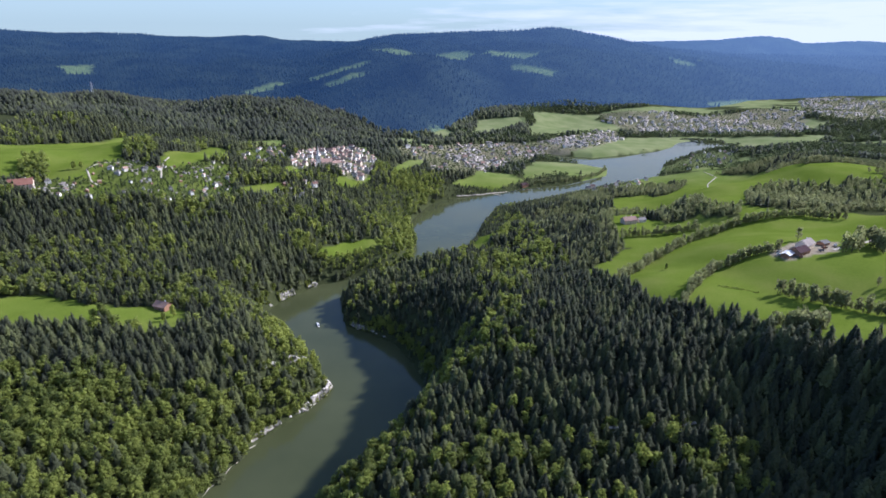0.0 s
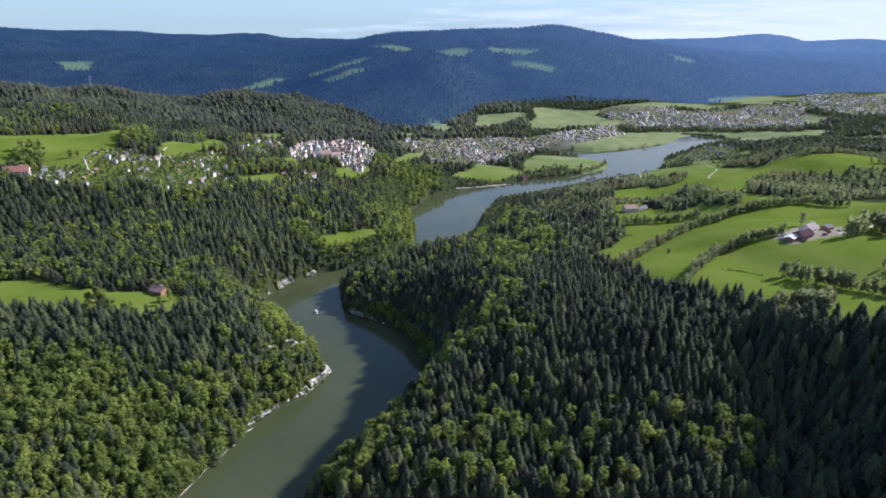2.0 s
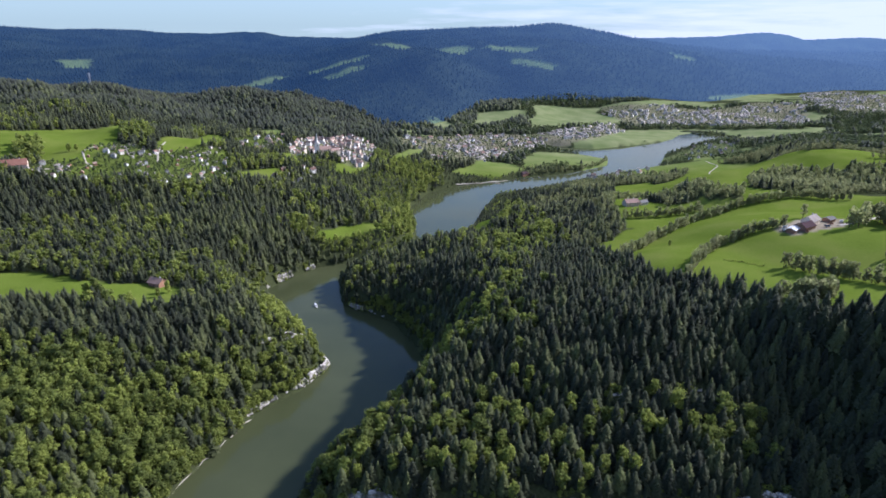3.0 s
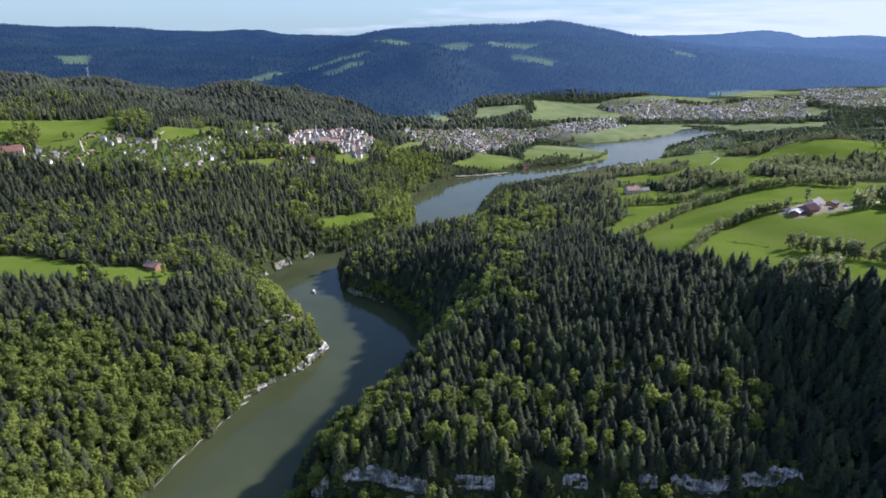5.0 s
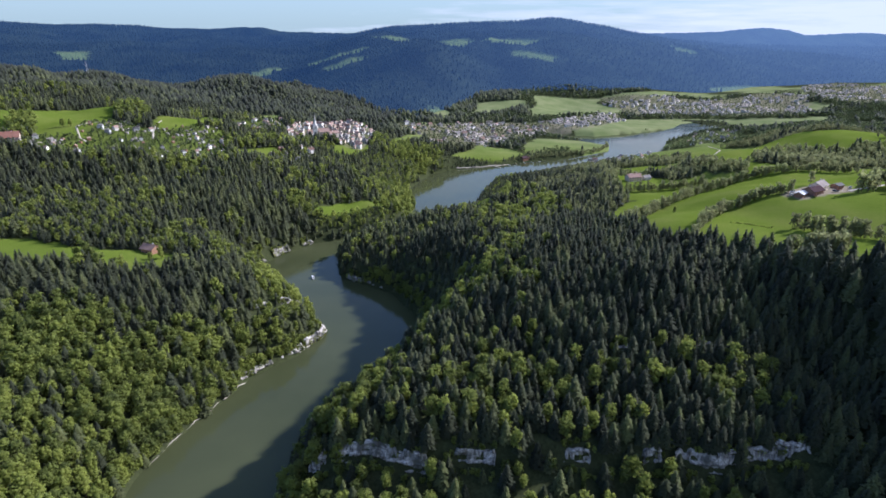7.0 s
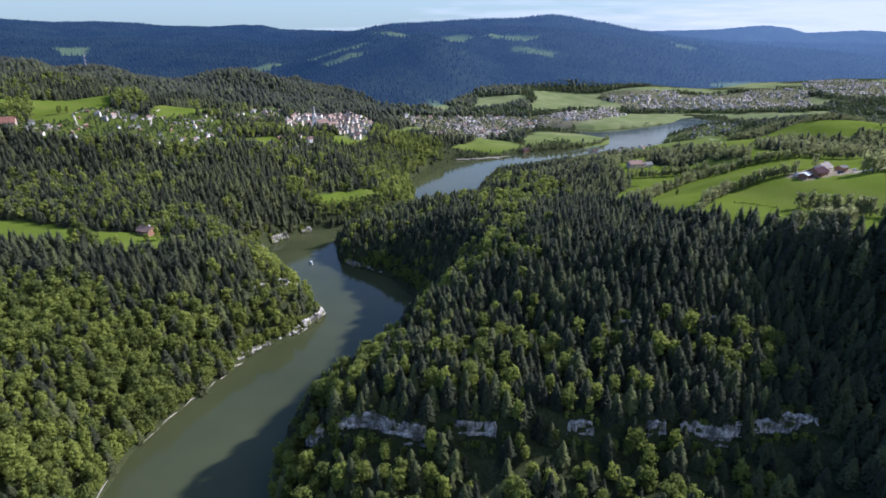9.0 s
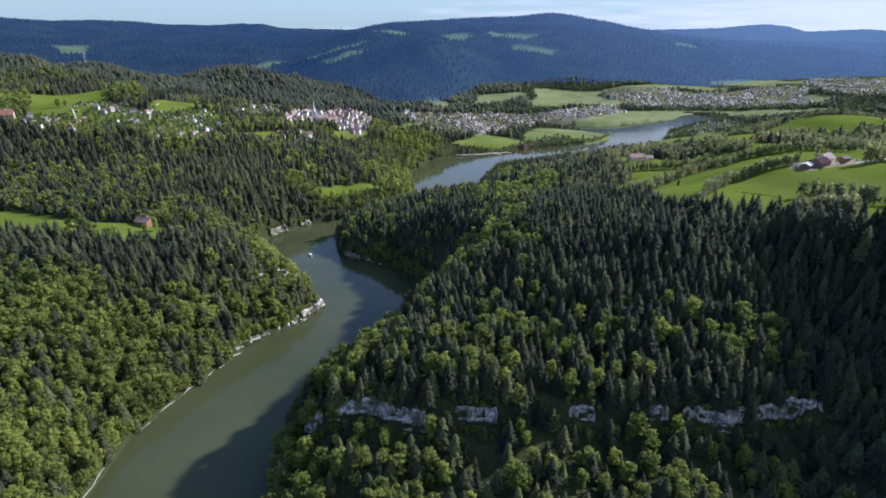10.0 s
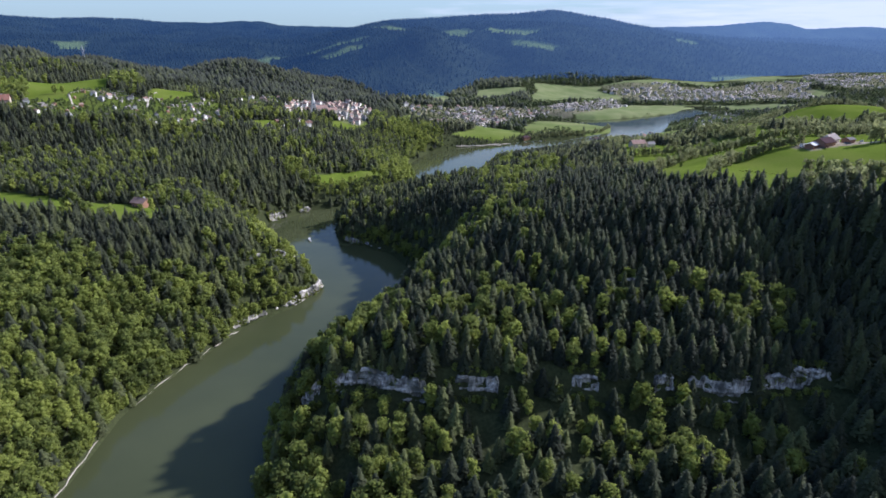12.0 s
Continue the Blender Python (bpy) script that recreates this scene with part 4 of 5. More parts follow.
def stand(models, used, x, y, h, fat=1.0):
    """Puts up a tree: the model itself the first time, then copies of it."""
    k = int(rng.integers(0, len(models)))
    m = pose(x, y, height_at(x, y) - 0.3, 0, 0, rng.random() * 360) @ Matrix.Diagonal((h * fat, h * fat, h, 1))
    if k not in used:
        used.add(k)
        models[k].matrix_basis = m
        return
    base = models[k]
    keep = base.matrix_basis.copy()
    base.matrix_basis = Matrix()
    copy_thing(base, m)
    base.matrix_basis = keep


used_spruce, used_broad, used_hedge = set(), set(), set()
for is_spruce, x, y, h in single_trees:
    if is_spruce:
        stand(spruce_models, used_spruce, x, y, h)
    else:
        stand(broad_models, used_broad, x, y, h * 0.92)


def along(points, step):
    """Places every step metres on a line."""
    points = [Vector(p) for p in points]
    out, left = [], 0.0
    for a, b in zip(points, points[1:]):
        d = (b - a).length
        v = left
        while v < d:
            out.append(a.lerp(b, v / d))
            v += step
        left = v - d
    return out


HEDGEROWS = [([(179, 548), (242, 628), (327, 708), (401, 744), (497, 766), (536, 732)], 3.3, 13), ([(196, 440), (234, 496), (273, 542), (309, 560), (352, 568)], 3.0, 12),
             ([(309, 484), (331, 460), (358, 418), (372, 395)], 2.6, 15), ([(262, 405), (275, 392), (296, 398), (278, 402), (288, 390), (266, 398), (282, 408), (298, 404)], 2.6, 14), ([(244, 746), (307, 752), (353, 760)], 5, 13),
             ([(408, 554), (430, 560), (449, 590), (466, 590), (447, 548), (452, 575), (474, 560)], 5.5, 19), ([(391, 476), (402, 458)], 6, 13), ([(398, 606), (410, 612)], 8, 17)]
for line, step, tall in HEDGEROWS:
    for p in along(line, step):
        if rng.random() < 0.93:
            stand(hedge_models, used_hedge, p.x + rng.normal() * 1.3, p.y + rng.normal() * 1.3, tall * rng.uniform(0.75, 1.25))
hedge_spots = [(p.x + rng.normal() * 1.6, p.y + rng.normal() * 1.6) for line, step, tall in HEDGEROWS[:5] for p in along(line, 2.6)]
for x, y, h in ((-330, 503, 20), (-323, 499, 16), (-337, 500, 14), (-272, 524, 14), (-276, 512, 11), (240, 575, 8), (-560, 862, 13), (-550, 864, 12)):
    stand(broad_models, used_broad, x, y, h)


def grove(name, label, places, tall, shapes, mat):
    """Garden and shore trees of one stretch, as one piece of greenery."""
    x, y = np.array([p[0] for p in places], float), np.array([p[1] for p in places], float)
    h = tall * rng.uniform(0.55, 1.2, len(x))
    forest(name, label, shapes, x, y, h, h * rng.uniform(0.9, 1.3, len(x)), mat, rng, np.clip(rng.normal(0.5, 0.25, len(x)), 0, 1))


grove("hedge_bushes", "pale green bushes filling the hedgerows between the meadows", hedge_spots, 8.0, hedge_shapes, hedge_leaves)


# ---- houses ----
window_model = bmesh.new()
box(window_model, -0.55, 0.55, -0.05, 0.05, -0.75, 0.75)
window_mesh = bpy.data.meshes.new("window")
window_model.to_mesh(window_mesh), window_model.free()
window_mesh.materials.append(window_glass)


def house(label, w, d, h, rise, wall_mat, roof_mat, storeys, group="", name="house", eave=0.7, hipped=False, chimneys=1):
    """A house of w x d metres under a pitched roof: walls, two roof slabs or four, chimney, rows of windows."""
    root = tagged(new(name), label, "house", group)
    bm = bmesh.new()
    x, y = w / 2, d / 2
    low = [bm.verts.new((a * x, b * y, -4)) for a, b in ((-1, -1), (1, -1), (1, 1), (-1, 1))]
    top = [bm.verts.new((a * x, b * y, h)) for a, b in ((-1, -1), (1, -1), (1, 1), (-1, 1))]
    inset = min(x * 0.7, y) if hipped else 0
    ridge = [bm.verts.new((-x + inset, 0, h + rise)), bm.verts.new((x - inset, 0, h + rise))]
    for k in range(4):
        bm.faces.new((low[k], low[(k + 1) % 4], top[(k + 1) % 4], top[k]))
    bm.faces.new((top[3], top[0], ridge[0])), bm.faces.new((top[1], top[2], ridge[1]))
    bm.faces.new((top[0], top[1], ridge[1], ridge[0])), bm.faces.new((top[2], top[3], ridge[0], ridge[1]))
    part("wall", bm, wall_mat, root)
    bm = bmesh.new()
    drop = eave * rise / y
    for lift in (0.08, 0.34):
        e = [bm.verts.new((a * (x + eave), b * (y + eave), h - drop + lift)) for a, b in ((-1, -1), (1, -1), (1, 1), (-1, 1))]
        r = [bm.verts.new((-x - eave + inset * 1.1, 0, h + rise + lift)), bm.verts.new((x + eave - inset * 1.1, 0, h + rise + lift))]
        faces = [(e[0], e[1], r[1], r[0]), (e[2], e[3], r[0], r[1])] + ([(e[3], e[0], r[0]), (e[1], e[2], r[1])] if hipped else [])
        for f in faces:
            bm.faces.new(f if lift > 0.2 else f[::-1])
        if lift < 0.2:
            under = e + r
        else:
            over = e + r
    rim = [(0, 1), (1, 2), (2, 3), (3, 0)] if hipped else [(0, 1), (1, 5), (5, 2), (2, 3), (3, 4), (4, 0)]
    for a, b in rim:
        bm.faces.new((under[a], under[b], over[b], over[a]))
    bmesh.ops.recalc_face_normals(bm, faces=bm.faces)
    part("roof", bm, roof_mat, root)
    for c in range(chimneys):
        bm = bmesh.new()
        cx = w * (0.22 - 0.45 * c)
        box(bm, cx - 0.45, cx + 0.45, 0.5, 1.3, h + rise * 0.5, h + rise + 1.1)
        box(bm, cx - 0.6, cx + 0.6, 0.35, 1.45, h + rise + 1.104, h + rise + 1.3)
        part("chimney", bm, grey_plaster, root)
    for s in range(storeys):
        z = 1.6 + s * (h / storeys)
        for k in range(max(2, int(w // 4))):
            u = -x + w * (k + 0.5) / max(2, int(w // 4))
            for side in (-1, 1):
                share("window", window_mesh, root, pose(u, side * (y + 0.03), z))
    return root


VILLAGE = "houses of the village"
house_models = [
    house("cream village house under a brown tiled roof", 15, 11, 9, 4.2, cream_plaster, brown_tiles, 3, VILLAGE),
    house("white-walled village house under a brown tiled roof", 12, 10, 7, 4.0, white_plaster, brown_tiles, 2, VILLAGE),
    house("grey-walled village house under a dark slate roof", 13, 10, 8, 3.6, grey_plaster, slate, 3, VILLAGE, hipped=True),
    house("tall white village block under a brown tiled roof", 18, 11, 11, 4.0, white_plaster, brown_tiles, 3, VILLAGE, chimneys=2),
    house("small cream house under a red tiled roof", 10, 8.5, 5, 3.2, cream_plaster, red_tiles, 2, VILLAGE),
    house("small white house under a dark slate roof", 9, 8, 5, 2.8, white_plaster, slate, 1, VILLAGE),
    house("small timber-clad house under a brown roof", 9, 7.5, 4.5, 2.8, old_wood, brown_tiles, 1, VILLAGE),
]
# plainer ones for the far quarters, where no window can be made out
house_models += [
    house("cream house under a brown roof near the lake", 14, 10, 7, 3.8, cream_plaster, brown_tiles, 0, "houses round the lake"),
    house("white house under a grey roof near the lake", 12, 9, 6, 3.2, white_plaster, slate, 0, "houses round the lake"),
    house("white house under a brown roof near the lake", 11, 9, 5.5, 3.4, white_plaster, brown_tiles, 0, "houses round the lake"),
    house("grey house under a dark roof near the lake", 16, 10, 8, 3.0, grey_plaster, slate, 0, "houses round the lake", hipped=True),
]
used_houses = set()


def settle(k, x, y, turn, size=1.0, tall=1.0):
    m = pose(x, y, height_at(x, y), 0, 0, turn) @ Matrix.Diagonal((size, size, size * tall, 1))
    if k not in used_houses:
        used_houses.add(k)
        house_models[k].matrix_basis = m
        return
    base = house_models[k]
    keep = base.matrix_basis.copy()
    base.matrix_basis = Matrix()
    copy_thing(base, m)
    base.matrix_basis = keep


taken = [(-262, 1216), (-575, 768), (-287, 536)]


def settlement(corners, count, gap, kinds, turn, loose, least=0.6, most=0.85, tall=1.0):
    """Houses at random in a quarter, none too near another."""
    xs, ys = [c[0] for c in corners], [c[1] for c in corners]
    made = 0
    for _ in range(count * 30):
        x, y = rng.uniform(min(xs), max(xs)), rng.uniform(min(ys), max(ys))
        if made >= count:
            break
        if not in_polygon(np.array([x]), np.array([y]), corners)[0] or shore_distance(np.array([x]), np.array([y]))[0] < 8:
            continue
        if any((x - a) ** 2 + (y - b) ** 2 < gap * gap for a, b in taken):
            continue
        taken.append((x, y))
        settle(int(rng.choice(kinds)), x, y, turn + rng.choice([0, 90]) + rng.normal() * loose, rng.uniform(least, most), tall)
        made += 1


settlement(BUILT["village"], 165, 7.6, [0, 0, 1, 1, 2, 2, 3, 5], -20, 10, 0.44, 0.70, 1.15)
settlement([(-298, 1002), (-274, 1035), (-238, 1057), (-234, 1010), (-261, 977), (-292, 967)], 12, 12, [1, 2, 5, 6], 20, 25)
settlement(BUILT["village_gardens"], 56, 13, [1, 2, 2, 5, 6, 6], 25, 25, 0.36, 0.62)
settlement(BUILT["village_back"], 22, 15, [0, 1, 2, 5], 15, 15)
settlement(BUILT["lakeside"], 48, 17, [7, 8, 9, 9, 10], 30, 20, 0.7, 1.0)
settlement(BUILT["campsite"], 25, 15, [8, 9, 8], 40, 20, 0.5, 0.8)
settlement([(273, 1260), (372, 1349), (485, 1450), (508, 1394), (454, 1311), (368, 1284)], 14, 14, [7, 8, 9], 20, 30, 0.6, 0.85)

def gardens(name, label, steps, tall, shapes, mat):
    """The trees between the houses of some quarters."""
    spots = []
    for quarter_name, step in steps:
        cs = np.array(BUILT[quarter_name])
        px, py = scatter(rng, cs[:, 0].min(), cs[:, 0].max(), cs[:, 1].min(), cs[:, 1].max(), step)
        on = in_polygon(px, py, BUILT[quarter_name]) & (shore_distance(px, py) > 3)
        for x, y in zip(px[on], py[on]):
            if all((x - a) ** 2 + (y - b) ** 2 > 45 for a, b in taken):
                spots.append((x, y))
    grove(name, label, spots, tall, shapes, mat)


gardens("garden_trees", "small green garden trees and bushes among the village houses", (("village", 15), ("village_gardens", 8), ("village_back", 11)), 6.5, broads_low, grove_leaves)
gardens("street_trees", "dull green trees among the far houses round the lake", (("lakeside", 11), ("hamlet", 14), ("campsite", 13), ("town", 14), ("upper_town", 14)), 8.0, broads_far, grove_leaves)
shore_spots = [(p.x + rng.normal() * 3, p.y + rng.normal() * 3 + 4) for p in along([(205, 1340), (299, 1378), (399, 1456), (436, 1530)], 4)]
grove("peninsula_trees", "row of dark green trees along the peninsula's shore", shore_spots, 11, broads_low, hedge_leaves)


def quarter(name, corners, step, keep, wall_mat, roof_mat, label, size=1.0):
    """A far quarter, house by house, but too small to be told apart: its walls and its roofs."""
    walls, wall_faces, tops, top_faces = [], [], [], []
    cs = np.array(corners)
    px, py = scatter(rng, cs[:, 0].min(), cs[:, 0].max(), cs[:, 1].min(), cs[:, 1].max(), step)
    on = in_polygon(px + 34 * lumps(px, py, 90, 2), py + 34 * lumps(py, px, 90, 2), corners) & (lumps(px, py, 70, 2) > keep) & (shore_distance(px, py) > 8) & (rng.random(len(px)) < 0.75)
    for x, y in zip(px[on], py[on]):
        z, b, w, d, h, r = height_at(x, y), rng.normal() * 0.3 + 0.5 + rng.choice([0, 1.57]), rng.uniform(4, 7.5) * rng.choice([1, 1, 1, 1, 1.7]), rng.uniform(3.2, 4.8), rng.uniform(4, 8), rng.uniform(1.4, 3.0)
        c, s = math.cos(b), math.sin(b)
        n = len(walls)
        for u, v, k in ((-w, -d, -3), (w, -d, -3), (w, d, -3), (-w, d, -3), (-w, -d, h), (w, -d, h), (w, d, h), (-w, d, h), (-w, 0, h + r), (w, 0, h + r)):
            walls.append((x + (u * c - v * s) * size, y + (u * s + v * c) * size, z + k * size))
        for f in ((0, 1, 5, 4), (1, 2, 6, 5), (2, 3, 7, 6), (3, 0, 4, 7)):
            wall_faces += [(n + f[0], n + f[1], n + f[2]), (n + f[0], n + f[2], n + f[3])]
        wall_faces += [(n + 7, n + 4, n + 8), (n + 5, n + 6, n + 9)]
        n = len(tops)
        for u, v, k in ((-w - 0.6, -d - 0.6, h - 0.2), (w + 0.6, -d - 0.6, h - 0.2), (w + 0.6, d + 0.6, h - 0.2), (-w - 0.6, d + 0.6, h - 0.2), (-w - 0.6, 0, h + r + 0.2), (w + 0.6, 0, h + r + 0.2)):
            tops.append((x + (u * c - v * s) * size, y + (u * s + v * c) * size, z + k * size))
        top_faces += [(n, n + 1, n + 5), (n, n + 5, n + 4), (n + 2, n + 3, n + 4), (n + 2, n + 4, n + 5)]
    tagged(new(name + "_walls", raw_mesh(name + "_walls", walls, wall_faces, wall_mat)), "pale house walls of " + label, "town", kind="stuff")
    tagged(new(name + "_roofs", raw_mesh(name + "_roofs", tops, top_faces, roof_mat)), "brown and grey house roofs of " + label, "town", kind="stuff")


quarter("hamlet", BUILT["hamlet"], 18, -0.15, far_walls, far_roofs, "the hamlet above the lake", 0.75)
quarter("lakeside", BUILT["lakeside"], 19, -0.05, far_walls, far_roofs, "the streets behind the landing", 0.75)
quarter("town", BUILT["town"], 20, 0.0, far_walls, far_roofs, "the far town in the valley", 0.78)
quarter("upper_town", BUILT["upper_town"], 21, 0.05, far_walls, far_roofs, "the far town's upper streets", 0.78)
quarter("garden_shed", BUILT["village_gardens"], 12, -0.05, shed_boards, far_roofs, "the sheds and greenhouses in the village gardens", 0.36)


# ---- single buildings ----
def place(root, x, y, turn, lift=0.0):
    root.matrix_basis = pose(x, y, height_at(x, y) + lift, 0, 0, turn)
    return root


place(house("large cream farmhouse under a broad red tiled roof", 28, 18, 6, 6.5, cream_plaster, red_tiles, 2, name="farmhouse"), -576, 768, 28)
place(house("weathered wooden chalet with a brown roof beside the meadow", 14, 11, 5, 3.4, old_wood, brown_tiles, 1, name="chalet", eave=1.1), -290, 541, -20)
place(house("cream country house with a brown roof among trees", 20, 11, 6, 4, cream_plaster, brown_tiles, 2, name="country_house", chimneys=2), 270, 803, 15)
place(house("white outbuilding with a grey roof beside the country house", 12, 8, 4, 2.5, white_plaster, slate, 1, name="outbuilding", chimneys=0), 291, 812, 25)
place(house("long cattle barn with a mauve sheet roof in the farmyard", 18, 12, 4, 3.6, old_wood, mauve_sheet, 1, name="barn", chimneys=0), 367, 558, 30)
place(house("farmhouse with a grey-brown roof behind the barn", 19, 12, 5, 4.2, cream_plaster, far_roofs, 2, name="farmhouse"), 386, 580, 38)
place(house("low farm shed with a pale sheet roof", 14, 8, 3.2, 1.6, old_wood, grey_plaster, 1, name="shed", chimneys=0), 352, 552, 42)
place(house("open-sided dark farm shed beside the yard", 11, 8, 3.4, 1.6, old_wood, slate, 1, name="shed", chimneys=0), 412, 590, 30)
place(house("long cream building with a brown roof below the church", 40, 11, 8, 4, cream_plaster, brown_tiles, 3, name="schoolhouse", chimneys=2), -240, 1226, 35)
place(house("boathouse with a mauve roof on the landing shore", 20, 10, 4, 3, old_wood, mauve_sheet, 1, name="boathouse", chimneys=0), 192, 1336, 35)
place(house("white lakeside hotel on the far shore", 26, 10, 6, 3, white_plaster, slate, 2, name="hotel"), 386, 1800, 20)


def church():
    """A church with a slim spired tower at one end of its nave."""
    root = tagged(new("church"), "cream church with a tall slim pale spire", "church")
    bm = bmesh.new()
    box(bm, -4.0, 4.0, -4.0, 4.0, -3, 24)
    box(bm, -4.4, 4.4, -4.4, 4.4, 24.004, 24.7)
    part("tower", bm, white_plaster, root)
    bm = bmesh.new()
    tube(bm, (0, 0, 24.7), (0, 0, 29), 4.2, 2.6, 8)
    tube(bm, (0, 0, 29.004), (0, 0, 46), 2.6, 0.12, 8)
    part("spire", bm, white_plaster, root, "pale pointed spire")
    bm = bmesh.new()
    box(bm, 4.0, 28, -6.5, 6.5, -3, 11)
    part("nave", bm, cream_plaster, root)
    bm = bmesh.new()
    v = [bm.verts.new(c) for c in ((4.1, -7.3, 10.6), (28.8, -7.3, 10.6), (28.8, 7.3, 10.6), (4.1, 7.3, 10.6), (4.1, 0, 17.5), (28.8, 0, 17.5))]
    for f in ((0, 1, 5, 4), (2, 3, 4, 5), (3, 0, 4), (1, 2, 5), (3, 2, 1, 0)):
        bm.faces.new([v[i] for i in f])
    part("roof", bm, brown_tiles, root)
    for k in range(4):
        for side in (-1, 1):
            share("window", window_mesh, root, pose(7.5 + 5.4 * k, side * 6.54, 5.8) @ Matrix.Diagonal((1.2, 1, 2.4, 1)))
    for turn in (0, 90, 180, 270):
        share("window", window_mesh, root, pose(0, 0, 16.5, 0, 0, turn) @ pose(0, 4.04, 3) @ Matrix.Diagonal((1.3, 1, 2.0, 1)))
    return root


place(church(), -265, 1212, 25)


# ---- limestone cliffs ----
def cliff(label, line, foot, tall, deep, step=0.65):
    """A rock wall along a line: blocky, ledged, its top running back into the slope."""
    spots = along(line, step)
    rows = max(6, int(tall / 0.7))
    points = []
    for i, p in enumerate(spots):
        q = spots[min(i + 1, len(spots) - 1)] - spots[max(i - 1, 0)]
        out = Vector((q.y, -q.x)).normalized()
        z0 = foot if foot is not None else height_at(p.x + out.x * 2, p.y + out.y * 2) - 1.0
        ends = min(1.0, 0.7 + min(i, len(spots) - 1 - i) / 8)
        h = tall * ends * (0.92 + 0.22 * noise.noise((p.x * 0.07, p.y * 0.07, 3)) + 0.10 * (noise.cell((p.x * 0.28, p.y * 0.28, 5.0)) - 0.5))
        for r in range(rows + 2):
            k = min(r / rows, 1.0)
            z = z0 + h * k
            block = noise.cell((p.x * 0.20, p.y * 0.20, round(z * 0.45) * 1.7)) - 0.5
            rough = noise.noise((p.x * 0.6, p.y * 0.6, z * 0.7))
            bed = noise.cell((0.5, 0.5, math.floor((z + 0.8 * noise.noise((p.x * 0.06, p.y * 0.06, 0))) * 0.55) + 0.5)) - 0.5
            joint = max(0.0, noise.noise((p.x * 0.45, p.y * 0.45, 9.0)) - 0.35)
            buttress = noise.noise((p.x * 0.11, p.y * 0.11, 4.0 + z * 0.03))
            push = deep * (0.42 * block + 0.5 * bed) + 0.3 * rough + 0.9 * buttress - 3.4 * joint - 0.5 * k
            if r > rows:
                push -= deep * (r - rows)
                z = z0 + h + 0.2 + (r - rows) * 0.6
            points.append((p.x + out.x * push, p.y + out.y * push, z))
    n, m = len(spots), rows + 2
    faces = [(a * m + b, (a + 1) * m + b, (a + 1) * m + b + 1, a * m + b + 1) for a in range(n - 1) for b in range(m - 1)]
    tagged(new("cliff", raw_mesh("cliff", points, faces, limestone)), label, "cliff", kind="structure")


for a, b in SCARP_RUNS:
    steps = max(3, int((b - a) / 5))
    scarp = [(a + (b - a) * k / steps, float(scarp_line(np.array(a + (b - a) * k / steps))) - 2.4) for k in range(steps + 1)]
    cliff("pale grey limestone scarp across the wooded bluff", scarp, None, 15, 2.4)
cliff("white limestone cliff at the spur's waterline", CLIFFS["waterline_cliff"], -1.0, 7.5, 2.2)
cliff("white limestone cliff at the spur's waterline", CLIFFS["middle_cliff"], -1.0, 7, 2.2)
cliff("white limestone cliff at the tip of the spur", CLIFFS["tip_cliff"], -1.0, 9.5, 2.2)
cliff("pale rock outcrop high on the wooded spur", CLIFFS["high_outcrop"], None, 8, 1.6)
cliff("pale rock outcrop high on the wooded spur", CLIFFS["outer_outcrop"], None, 10, 1.6)
cliff("white limestone cliff at the water below the spruces", CLIFFS["spruce_cliff"], -1.0, 9, 2.4)
cliff("white limestone cliff at the water below the spruces", CLIFFS["next_cliff"], -1.0, 12, 2.4)
cliff("low white cliff at the water below the spruces", CLIFFS["last_cliff"], -1.0, 7, 2)
cliff("pale undercut limestone cliff along the headland", CLIFFS["headland_cliff"], -1.0, 7, 2.4)
cliff("small pale rock ledge in the dark spruce wood", CLIFFS["small_ledge"], None, 3.5, 1.2)
cliff("small pale rock ledge in the dark spruce wood", CLIFFS["other_ledge"], None, 3.5, 1.2)


bank_spots = []
for shore, inland in ((SHORE_LEFT[2:9], -1), (SHORE_RIGHT[19:31], 1)):
    for p, q in zip(along([tuple(c) for c in shore], 2.6), along([tuple(c) for c in shore], 2.6)[1:]):
        way = Vector((-(q - p).y, (q - p).x)).normalized()
        if way.x * inland < 0:
            way = -way
        for reach in (1.6, 4.2):
            off = reach + abs(rng.normal()) * 1.4
            x, y = p.x + way.x * off, p.y + way.y * off
            if not near_rock(np.array([x]), np.array([y]), 3.0)[0] and y > 170:
                bank_spots.append((x, y))
grove("bank_trees", "young green trees leaning out along the waterline", bank_spots, 9.0, broads_next, broad_leaves)

shrubs = []
for a, b in SCARP_RUNS:
    for x in np.arange(a - 2, b + 2, 1.7):
        y = float(scarp_line(np.array(x)))
        if rng.random() < 0.75:
            shrubs.append((x + rng.normal() * 0.5, y + 0.6 + abs(rng.normal()) * 1.2))
        if rng.random() < 0.7:
            shrubs.append((x + rng.normal() * 0.5, y - 5.2 - abs(rng.normal()) * 1.5))
for name, line in CLIFFS.items():
    for p, q in zip(along(line, 2.4), along(line, 2.4)[1:]):
        back = Vector((-(q - p).y, (q - p).x)).normalized()
        for reach in (1.4, 3.0, 4.8):
            if rng.random() < 0.75:
                off = reach + rng.uniform(-0.6, 0.6)
                shrubs.append((p.x + back.x * off, p.y + back.y * off))
        if "outcrop" in name and rng.random() < 0.7:
            shrubs.append((p.x - back.x * rng.uniform(2.5, 5.5), p.y - back.y * rng.uniform(2.5, 5.5)))
grove("cliff_shrubs", "dark green shrubs clinging along the cliffs", shrubs, 6.0, broads_mid, broad_leaves)


